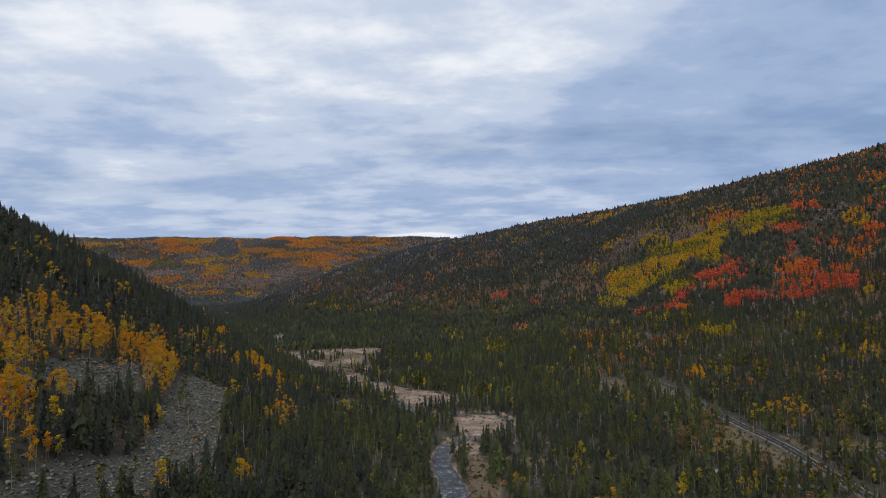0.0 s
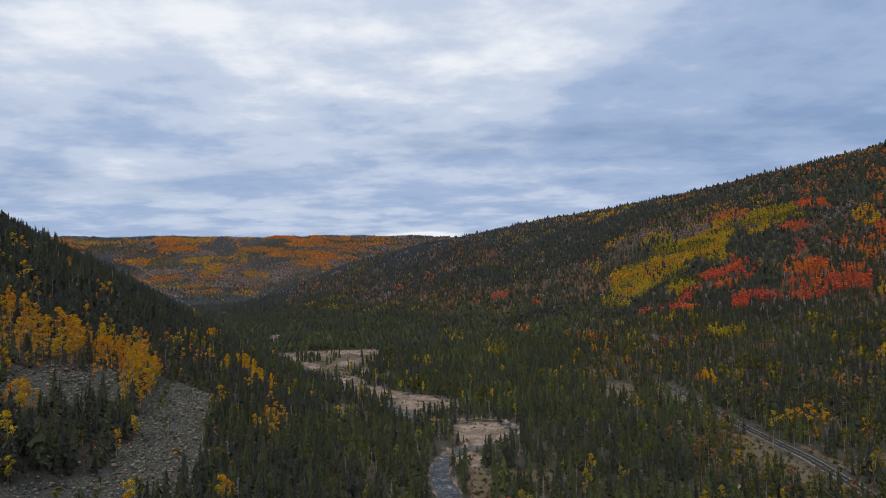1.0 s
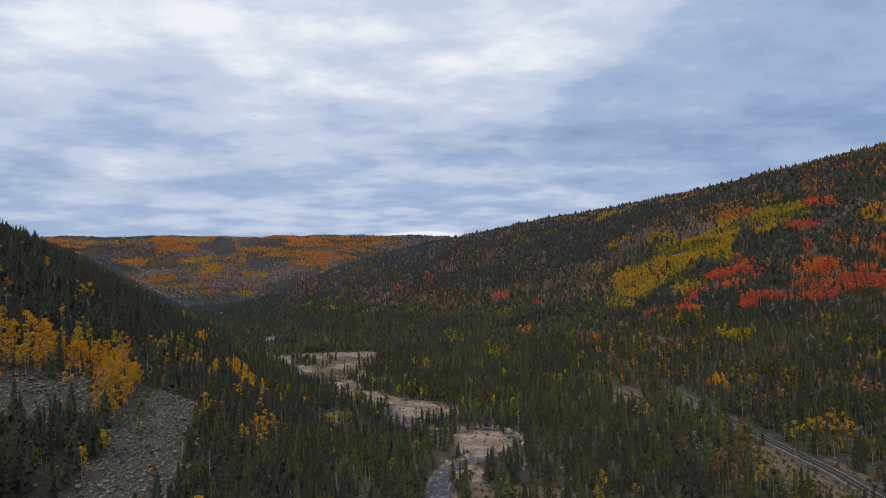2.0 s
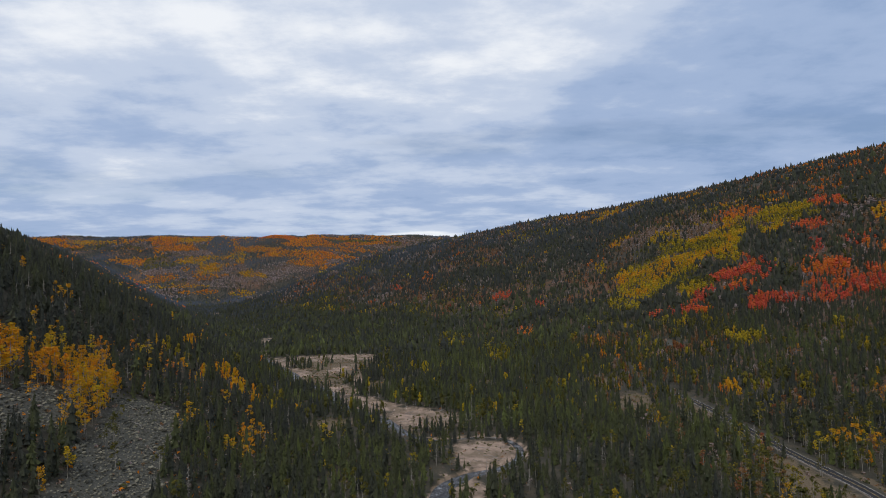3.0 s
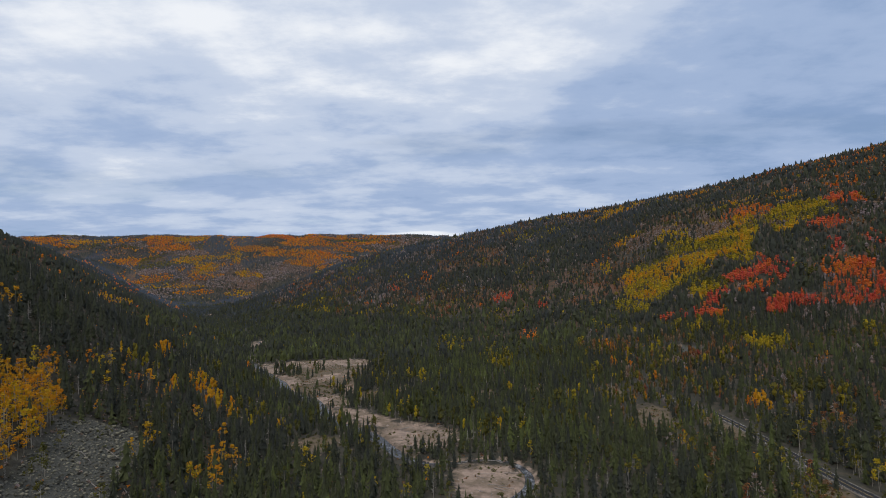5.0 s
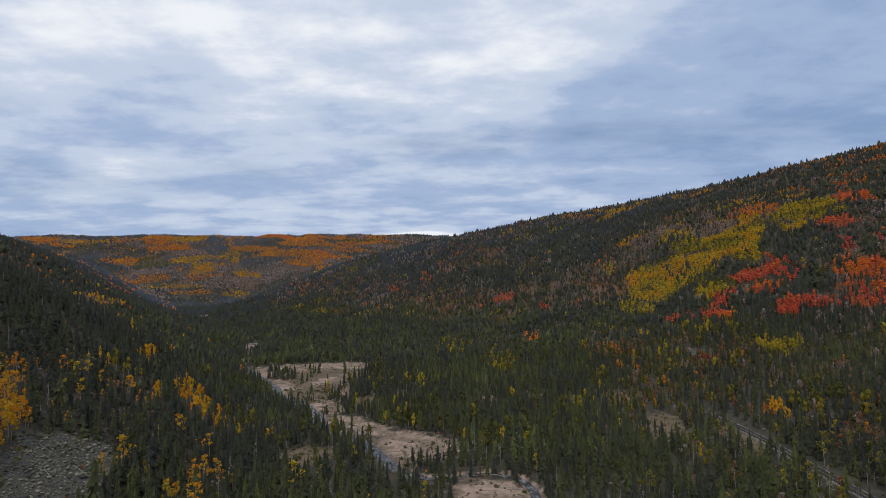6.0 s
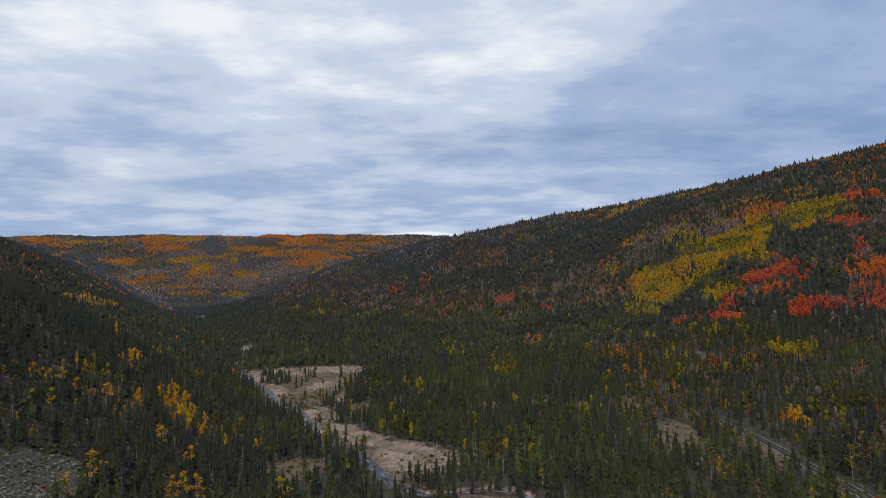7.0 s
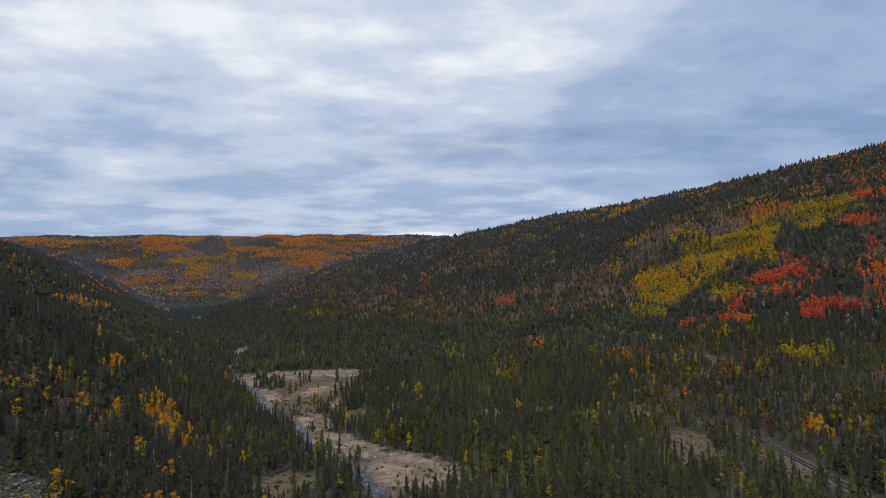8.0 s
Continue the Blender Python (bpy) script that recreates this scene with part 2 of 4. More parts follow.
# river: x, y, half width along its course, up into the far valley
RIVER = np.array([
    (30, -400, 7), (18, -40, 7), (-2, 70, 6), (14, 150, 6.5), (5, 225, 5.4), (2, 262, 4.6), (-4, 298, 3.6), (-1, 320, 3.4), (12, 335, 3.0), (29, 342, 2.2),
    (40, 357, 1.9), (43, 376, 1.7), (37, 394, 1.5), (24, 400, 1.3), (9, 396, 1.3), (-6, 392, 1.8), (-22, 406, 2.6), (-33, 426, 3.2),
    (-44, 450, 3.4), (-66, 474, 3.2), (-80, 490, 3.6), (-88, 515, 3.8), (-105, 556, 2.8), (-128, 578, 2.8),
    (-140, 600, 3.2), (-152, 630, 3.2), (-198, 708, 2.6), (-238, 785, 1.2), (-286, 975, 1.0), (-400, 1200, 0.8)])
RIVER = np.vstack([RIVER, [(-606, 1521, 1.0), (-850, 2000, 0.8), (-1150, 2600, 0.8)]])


def along(points, x, y):
    """The distance from a course of points, and its third value there."""
    x, y = np.asarray(x, float), np.asarray(y, float)
    best, third = np.full(x.shape, 1e9), np.zeros(x.shape)
    for (ax, ay, aw), (bx, by, bw) in zip(points[:-1], points[1:]):
        dx, dy = bx - ax, by - ay
        s = np.clip(((x - ax) * dx + (y - ay) * dy) / (dx * dx + dy * dy), 0, 1)
        d = np.hypot(x - ax - s * dx, y - ay - s * dy)
        third = np.where(d < best, aw + s * (bw - aw), third)
        best = np.minimum(best, d)
    return best, third


def blob(x, y, cx, cy, rx, ry, turn=0.0, rough=0.3, size=None, seed=5):
    """1 in the middle of a ragged oval patch, 0.5 at its edge, 0 well outside."""
    c, s = math.cos(radians(turn)), math.sin(radians(turn))
    u, v = (x - cx) * c + (y - cy) * s, -(x - cx) * s + (y - cy) * c
    d = np.hypot(u / rx, v / ry) + rough * layered(x, y, size or max(min(rx, ry) * 1.2, 6), seed, 3)
    return np.clip(1 - d / 2, 0, 1)


def valley_axis(y):
    return np.interp(y, [0, 230, 330, 420, 520, 700, 800, 1590, 2600], [14, 8, 22, 20, -55, -150, -205, -640, -1150])


def right_rise(x, y):
    th = radians(48.93)
    u, v = x * math.cos(th) + y * math.sin(th), x * math.sin(th) - y * math.cos(th)
    rise = u - 742.9 + 0.00046 * np.clip(v + 665.3, 0, None) ** 2 - 0.001 * np.clip(-1211.3 - v, 0, None) ** 2
    return rise, v


def hills(x, y):
    rise, v = right_rise(x, y)
    right = low(0.4344 * soft(rise, 105), 256.7 + 0.015 * rise + 0.1268 * (v + 800), 25)
    spur = 0.7947 * soft(-x - 89 - 0.19 * (y - 300), 12)
    crest = 145.9 - 0.2054 * (y - 300) + 0.4259 * (-x - 250) - 0.00038 * np.clip(y - 300, 0, None) ** 2
    spur = low(spur, high(crest, -20, 10), 10)
    back = 0.6309 * soft((valley_axis(y) - x) * 0.87 - 47.9, 40) * np.clip((y - 619.5) / 400, 0, 1)
    back = low(back, 221.9, 30)
    wall = 0.3285 * soft(y - 0.0121 * x - 2312.7, 80)
    wall = low(wall, 368 - 0.0217 * x - 0.02 * (y - 3000), 25)
    return high(high(right, wall, 8), high(spur, back, 8), 6) - 8.4


def gravel_mask(x, y):
    g = blob(x, y, 21, 366, 17, 27, 0, 0.25)
    for cx, cy, rx, ry, turn in ((9, 316, 9, 17, 25), (-13, 443, 22, 29, 25), (-55, 492, 34, 11, 132), (-88, 548, 9, 26, 25), (-80, 585, 5, 32, 8),
                                 (-138, 738, 66, 26, 0), (-190, 702, 16, 26, 40), (-112, 655, 12, 40, -25), (-150, 640, 10, 30, 30), (-25, 583, 9, 14, 0),
                                 (-276, 935, 13, 34, 10), (-608, 1523, 22, 40, 30), (-238, 790, 10, 16, 20), (155, 250, 8, 2.5, 0), (130, 268, 3, 8, 20)):
        g = np.maximum(g, blob(x, y, cx, cy, rx, ry, turn, 0.3))
    g = np.where(np.asarray(y) > 590, g - 0.26 * np.clip(layered(x, y, 36, 78, 2) - 0.04, 0, 1), g)
    d, half = along(RIVER, x, y)
    margin = np.clip(0.5 + (half + 1.6 - d) * 0.12 + 0.12 * layered(x, y, 12, 77, 2), 0, 0.62)
    return np.where(y < 720, np.maximum(g, margin * (d < half + 4)), g)


TALUS = np.array([(-147, 360, 9), (-141, 335, 13), (-130, 298, 13.5), (-118, 252, 11), (-113, 210, 9), (-112, 150, 8)])


def talus_mask(x, y):
    d, half = along(TALUS, x, y)
    t = np.clip(1 - d / half / 2 - 0.34 * layered(x, y, 15, 9, 3), 0, 1)
    t = np.maximum(t, blob(x, y, -159, 256, 10, 46, 2, 0.45, 16, 3))
    t = np.maximum(t, blob(x, y, 242, 655, 26, 12, -35, 0.5, 20, 6) * 0.9)
    return np.maximum(t, blob(x, y, 395, 965, 26, 9, -40, 0.3, 20, 6))


def road_x(y):
    return np.interp(y, [-600, 200, 250, 300, 350, 440, 475, 500, 560, 700, 900], [150, 170, 174.4, 180, 178.4, 182, 181.5, 177, 152, 90, 20])


def meadow_mask(x, y):
    m = blob(x, y, 139, 468, 13, 30, -15, 0.35, 14, 8)
    for cx, cy, rx, ry in ((163, 296, 8, 34), (222, 292, 16, 12), (190, 300, 3, 22), (172, 438, 6, 24), (166, 335, 8, 18), (-122, 690, 50, 48), (-106, 622, 34, 48), (-34, 585, 12, 14), (36, 556, 14, 16), (74, 563, 14, 10), (-76, 428, 14, 18), (-62, 560, 10, 22), (138, 545, 6, 34), (42, 286, 16, 9), (17, 262, 8, 34)):
        m = np.maximum(m, blob(x, y, cx, cy, rx, ry, 0, 0.4, 14, 8))
    return m


# stands on the mountainside: middle, half length, half breadth and turn of each patch
YELLOW = ((311, 919, 92, 40, 78), (370, 921, 80, 51, 78), (437, 957, 122, 37, 69), (485, 980, 119, 18, 64), (347, 822, 43, 27, 43), (569, 980, 54, 36, 103), (514, 922, 26, 17, 96), (434, 1021, 70, 47, 60), (592, 787, 37, 14, 64))
LIME = ((256, 829, 42, 15, 95), (428, 962, 31, 24, 139), (536, 952, 61, 25, 119), (409, 881, 21, 16, 103), (398, 1011, 33, 21, 94), (296, 604, 21, 14, 79), (249, 849, 31, 14, 92))
PALE = ((418, 1116, 58, 36, 74), (367, 1115, 36, 24, 45), (463, 1050, 34, 32, 118), (533, 928, 30, 10, 115), (287, 1061, 38, 10, 78))
RED = ((423, 806, 42, 18, 73), (388, 817, 26, 16, 107), (336, 774, 31, 13, 47), (288, 750, 27, 14, 161), (497, 796, 27, 18, 81), (487, 828, 20, 9, 74), (383, 681, 36, 14, 127), (357, 687, 31, 10, 66),
       (446, 629, 22, 15, 112), (410, 646, 21, 15, 126), (107, 1054, 29, 16, 53), (-106, 1293, 23, 11, 118), (156, 961, 22, 7, 86))
CORAL = ((539, 866, 27, 18, 103), (458, 726, 44, 21, 83), (441, 657, 27, 17, 140), (380, 763, 20, 17, 30), (314, 737, 27, 13, 81), (419, 681, 21, 12, 86), (529, 766, 45, 16, 63), (560, 717, 45, 10, 54),
         (644, 813, 24, 22, 67), (610, 918, 44, 17, 87), (474, 660, 18, 7, 96), (520, 690, 40, 14, 60))
RUSTY = ((710, 914, 36, 26, 88), (467, 600, 19, 9, 95), (537, 1067, 41, 29, 117), (-34, 1322, 38, 12, 97), (114, 814, 29, 16, 79), (174, 536, 24, 19, 98), (185, 695, 39, 23, 115), (225, 412, 16, 9, 58), (278, 415, 16, 13, 55), (163, 238, 3, 3, 51))
GOLDEN = ((459, 1382, 60, 42, 76), (402, 1344, 72, 42, 76), (352, 1145, 27, 22, 35), (444, 587, 15, 7, 81), (346, 449, 18, 13, 88), (261, 481, 12, 9, 72), (214, 475, 18, 7, 65), (98, 296, 15, 5, 69), (139, 237, 11, 5, 51),
          (115, 272, 8, 3, 64), (138, 284, 12, 3, 62), (216, 361, 21, 14, 42), (216, 321, 13, 9, 36))
HEATH = ((-216, 1459, 73, 37, 132), (-240, 1405, 66, 21, 133), (16, 1089, 44, 39, 74), (62, 1077, 31, 21, 105), (-15, 1046, 36, 17, 116), (249, 1022, 36, 22, 126), (214, 939, 37, 22, 150), (110, 1292, 53, 22, 130),
         (91, 1401, 70, 26, 115), (-199, 1213, 29, 13, 126), (7, 1382, 47, 17, 103), (489, 1203, 39, 37, 11), (242, 624, 28, 19, 31), (259, 965, 52, 25, 115), (377, 796, 22, 10, 99), (640, 1160, 90, 25, 133))
OLIVE = ((-225, 1587, 81, 36, 76), (15, 817, 49, 21, 95), (62, 719, 59, 15, 87), (58, 254, 12, 5, 75), (268, 730, 50, 17, 125), (337, 526, 21, 13, 75))
DARK = ((394, 867, 31, 16, 69), (305, 802, 37, 13, 73), (473, 827, 51, 23, 85), (413, 745, 33, 11, 65), (470, 905, 40, 9, 50), (343, 742, 33, 13, 73), (498, 755, 34, 14, 70), (389, 1278, 119, 58, 38), (479, 1272, 65, 35, 35),
        (309, 508, 45, 27, 70), (276, 533, 39, 19, 69), (656, 904, 60, 35, 72), (616, 1166, 101, 33, 133), (355, 639, 81, 17, 118), (278, 1206, 84, 47, 76), (90, 1186, 68, 52, 131))
# stands on the left spur
SPUR_GOLD = ((-174, 230, 27, 8, 109), (-181, 287, 50, 12, 103), (-173, 322, 44, 10, 111), (-157, 314, 35, 6, 110), (-149, 287, 26, 6, 112), (-142, 184, 23, 6, 121), (-124, 169, 14, 5, 95), (-190, 250, 40, 8, 105))
SPUR_LONE = ((-136, 347, 13, 4, 95), (-160, 476, 18, 7, 106), (-113, 154, 6, 3, 103), (-104, 184, 4, 3, 105), (-148, 217, 10, 4, 109), (-103, 199, 5, 3, 98), (-89, 247, 8, 3, 108), (-150, 468, 18, 6, 108), (-137, 466, 14, 5, 108),
             (-164, 434, 11, 4, 92), (-139, 351, 7, 3, 89), (-121, 409, 6, 3, 114), (-167, 469, 9, 3, 111), (-200, 498, 20, 4, 104))
SPUR_ORANGE = ((-173, 414, 10, 8, 69), (-167, 424, 9, 3, 92), (-184, 393, 7, 3, 123), (-115, 190, 8, 3, 92))
SPUR_OLIVE = ((-187, 430, 27, 8, 84), (-192, 412, 11, 4, 100), (-129, 477, 27, 9, 108))
SPUR_DARK = ((-130, 199, 23, 6, 106), (-126, 241, 26, 8, 111), (-174, 389, 46, 7, 110), (-232, 348, 59, 41, 132))
# woods on the far mountain and the back of the valley
FAR_ORANGE = ((-759, 3232, 207, 83, 145), (-772, 3051, 204, 64, 175), (-500, 3110, 130, 40, 175), (-1020, 3171, 126, 53, 163), (-696, 2922, 112, 50, 173), (-1487, 3184, 146, 50, 173), (-1671, 3370, 115, 74, 144), (-2302, 3346, 270, 40, 153),
              (-1070, 2482, 98, 34, 177), (-1352, 2654, 124, 42, 3), (-1623, 2967, 86, 52, 136), (-940, 1600, 60, 30, 120), (-620, 2990, 200, 46, 175), (-560, 3170, 150, 50, 175), (-430, 3240, 140, 34, 5), (-700, 3330, 180, 40, 5))
FAR_RED = ((-770, 1440, 70, 26, 118), (-979, 3405, 128, 76, 0), (-820, 1520, 60, 22, 118))
FAR_GOLD = ((-1180, 2838, 136, 61, 118), (-1324, 2958, 84, 51, 168), (-946, 2753, 59, 39, 156), (-878, 2729, 67, 17, 130), (-1135, 3110, 204, 26, 119), (-1481, 3369, 197, 66, 173), (-2094, 3354, 162, 49, 177), (-875, 2469, 56, 35, 179),
            (-515, 961, 44, 16, 60), (-590, 1080, 50, 16, 110), (-1184, 2571, 124, 27, 1), (-1201, 3019, 91, 41, 175))
FAR_GREEN = ((-1479, 2947, 145, 72, 136), (-511, 3267, 128, 51, 5))
FAR_PALE = ((-792, 2826, 142, 108, 52), (-897, 2658, 160, 58, 174), (-1363, 3115, 126, 60, 173), (-625, 2922, 122, 53, 168), (-1237, 2493, 200, 70, 150), (-971, 2589, 158, 40, 174), (-1450, 2780, 160, 50, 170))
FAR_DARK = ((-1284, 3253, 192, 70, 116), (-1850, 3120, 260, 110, 170), (-1560, 2760, 170, 50, 150), (-986, 2922, 125, 32, 112), (-669, 3122, 122, 26, 5), (-580, 983, 67, 38, 109), (-1010, 3333, 102, 47, 173), (-900, 2300, 200, 60, 150))


def patches(x, y, rows, rough=0.35, size=40, seed=5):
    """1 in the middle of the nearest of several ragged ovals, 0.5 at its edge, 0 well outside."""
    ragged = rough * layered(x, y, size, seed, 3)
    best = np.full(np.shape(x), 9.0)
    for cx, cy, rx, ry, turn in rows:
        c, s = math.cos(radians(turn)), math.sin(radians(turn))
        u, v = (x - cx) * c + (y - cy) * s, -(x - cx) * s + (y - cy) * c
        best = np.minimum(best, np.hypot(u / rx, v / ry))
    return np.clip(1 - (best + ragged) / 2, 0, 1)


def brush_mask(x, y):
    b = 0.42 + 0.3 * layered(x, y, 130, 31, 3) - 0.25 * (hills(x, y) < 12) - 0.25 * ((x < -75) & (y < 640))
    b = np.maximum(b, patches(x, y, HEATH, 0.4, 34, 33))
    return b


def land(x, y):
    """Height of the ground: hills, gullies, the river's bed and banks, bars and the road's bench."""
    x, y = np.asarray(x, float), np.asarray(y, float)
    z = hills(x, y)
    steep = np.clip((z - 6) / 40, 0, 1)
    far = np.clip((y - 1500) / 900, 0, 1)
    z = z + steep * (5.0 * layered(x, y, 150, 71, 4) + 3.0 * layered(x, y, 46, 72, 2)) + (1 - steep) * 0.5 * layered(x, y, 40, 73, 3)
    z = z + far * steep * (26 * layered(x, y, 700, 74, 4) + 20 * np.abs(layered(x, 0.45 * y, 260, 76, 3)) - 6)
    d, half = along(RIVER, x, y)
    lowland = np.clip(1 - d / 60, 0, 1) * (1 - steep)
    z = z * (1 - lowland) + (0.012 * np.clip(y - 700, 0, None) + 0.6) * lowland
    g = np.clip((gravel_mask(x, y) - 0.45) / 0.15, 0, 1)
    z = z - g * 0.7 * (1 - steep) + g * 0.25 * layered(x, y, 7, 75, 3)
    z = z - 2.0 * np.clip((half + 2.0 - d) / 2.5, 0, 1)
    e = np.abs(x - road_x(y))
    bench = np.clip((11 - e) / 6, 0, 1) * (y < 560)
    return z * (1 - bench) + (2.2 + 0.004 * (y - 250)) * bench


# ---- mesh helpers ----
def mesh_object(name, verts, faces, materials, slots=None, smooth=False, attributes=(), parent=None):
    """One mesh from arrays; faces all have the same number of corners. attributes: name and a value per vertex."""
    verts, faces = np.ascontiguousarray(verts, np.float32), np.ascontiguousarray(faces, np.int32)
    me = bpy.data.meshes.new(name)
    n, k = faces.shape
    me.vertices.add(len(verts)), me.loops.add(n * k), me.polygons.add(n)
    me.vertices.foreach_set("co", verts.ravel())
    me.loops.foreach_set("vertex_index", faces.ravel())
    me.polygons.foreach_set("loop_start", np.arange(0, n * k, k, dtype=np.int32))
    me.polygons.foreach_set("loop_total", np.full(n, k, np.int32))
    for m in materials:
        me.materials.append(m)
    if slots is not None:
        me.polygons.foreach_set("material_index", np.asarray(slots, np.int32))
    me.polygons.foreach_set("use_smooth", np.full(n, smooth, bool))
    for key, values in attributes:
        me.attributes.new(key, "FLOAT", "POINT").data.foreach_set("value", np.ascontiguousarray(values, np.float32))
    me.update(calc_edges=True)
    ob = new(name, me)
    ob.parent = parent
    return ob


def grid_faces(rows, cols):
    i = np.arange((rows - 1) * cols).reshape(rows - 1, cols)[:, :-1].ravel()
    return np.stack([i, i + 1, i + cols + 1, i + cols], 1)


# ---- ground: one sheet, close-meshed in the valley, out to the horizon ----
def spaced(*spans):
    parts_ = [np.arange(a, b, step) for a, b, step in spans]
    return np.concatenate(parts_ + [np.array([spans[-1][1]])])


def build_ground():
    xs = spaced((-4800, -2400, 150), (-2400, -700, 40), (-700, -240, 10), (-240, 230, 3.3), (230, 700, 9), (700, 1400, 30), (1400, 4800, 170))
    ys = spaced((-3000, -120, 180), (-120, 170, 7), (170, 620, 3.2), (620, 780, 5), (780, 1700, 13), (1700, 3800, 34), (3800, 4900, 110))
    X, Y = np.meshgrid(xs, ys)
    x, y = X.ravel(), Y.ravel()
    z = land(x, y)
    tags = [("gravel", gravel_mask(x, y)), ("talus", talus_mask(x, y)), ("meadow", meadow_mask(x, y)), ("brush", brush_mask(x, y))]
    ob = mesh_object("ground", np.stack([x, y, z], 1), grid_faces(len(ys), len(xs)), [MAT_GROUND], smooth=True, attributes=tags)
    tagged(ob, "wooded mountain valley ground with gravel bars, talus and dry grass", "ground", kind="structure")


build_ground()


def ribbon(name, course, offsets, lift, mat, parent=None, step=4.0):
    """A strip along a course of (x, y): cross-wise offsets in metres, each with its height over the land at the middle."""
    course = np.asarray(course, float)
    run = np.concatenate([[0], np.cumsum(np.hypot(*np.diff(course[:, :2], axis=0).T))])
    s = np.arange(0, run[-1], step)
    cx, cy = np.interp(s, run, course[:, 0]), np.interp(s, run, course[:, 1])
    for _ in range(3):
        cx[1:-1], cy[1:-1] = (cx[:-2] + 2 * cx[1:-1] + cx[2:]) / 4, (cy[:-2] + 2 * cy[1:-1] + cy[2:]) / 4
    tx, ty = np.gradient(cx), np.gradient(cy)
    ln = np.hypot(tx, ty)
    nx, ny = ty / ln, -tx / ln
    wide = np.interp(s, run, course[:, 2]) if course.shape[1] > 2 else np.ones(len(s))
    verts = []
    for k in range(len(s)):
        for o, h in zip(offsets, lift):
            px, py = cx[k] + nx[k] * o * wide[k], cy[k] + ny[k] * o * wide[k]
            verts.append((px, py, h))
    verts = np.array(verts)
    return verts, len(s), len(offsets), cx, cy


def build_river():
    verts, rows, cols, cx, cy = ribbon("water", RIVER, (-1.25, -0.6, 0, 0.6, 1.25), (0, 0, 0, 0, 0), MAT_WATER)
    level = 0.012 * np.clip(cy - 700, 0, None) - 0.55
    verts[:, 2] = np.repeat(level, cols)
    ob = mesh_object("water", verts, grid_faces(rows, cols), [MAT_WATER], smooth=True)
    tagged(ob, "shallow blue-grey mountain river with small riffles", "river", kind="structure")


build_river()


def build_road():
    ys = np.arange(-300, 556, 4.0)
    course = np.stack([road_x(ys), ys], 1)
    height = lambda cy: 2.2 + 0.004 * (cy - 250)
    road = None
    for name, offs, lift, mat, label in (
            ("road", (-3.1, 0, 3.1), (0.10, 0.16, 0.10), MAT_ASPHALT, ""),
            ("gravel_shoulder", (-4.5, -3.9, -3.1), (-0.25, 0.0, 0.08), MAT_SHOULDER, "pale gravel shoulder"),
            ("gravel_shoulder", (3.1, 3.6, 4.2), (0.08, 0.0, -0.25), MAT_SHOULDER, "pale gravel shoulder"),
            ("edge_line", (-2.84, -2.72), (0.125, 0.128), MAT_WHITE, "white edge line"),
            ("edge_line", (2.72, 2.84), (0.128, 0.125), MAT_WHITE, "white edge line"),
            ("centre_line", (-0.20, -0.10), (0.172, 0.172), MAT_YELLOW, "yellow centre line"),
            ("centre_line", (0.10, 0.20), (0.172, 0.172), MAT_YELLOW, "yellow centre line")):
        verts, rows, cols, cx, cy = ribbon(name, course, offs, lift, mat)
        verts[:, 2] += np.repeat(height(cy), cols)
        ob = mesh_object(name, verts, grid_faces(rows, cols), [mat], smooth=False, parent=road)
        if road is None:
            road = ob
            tagged(ob, "two-lane asphalt valley road with painted lines", "road", kind="structure")
        else:
            tagged(ob, label)


build_road()


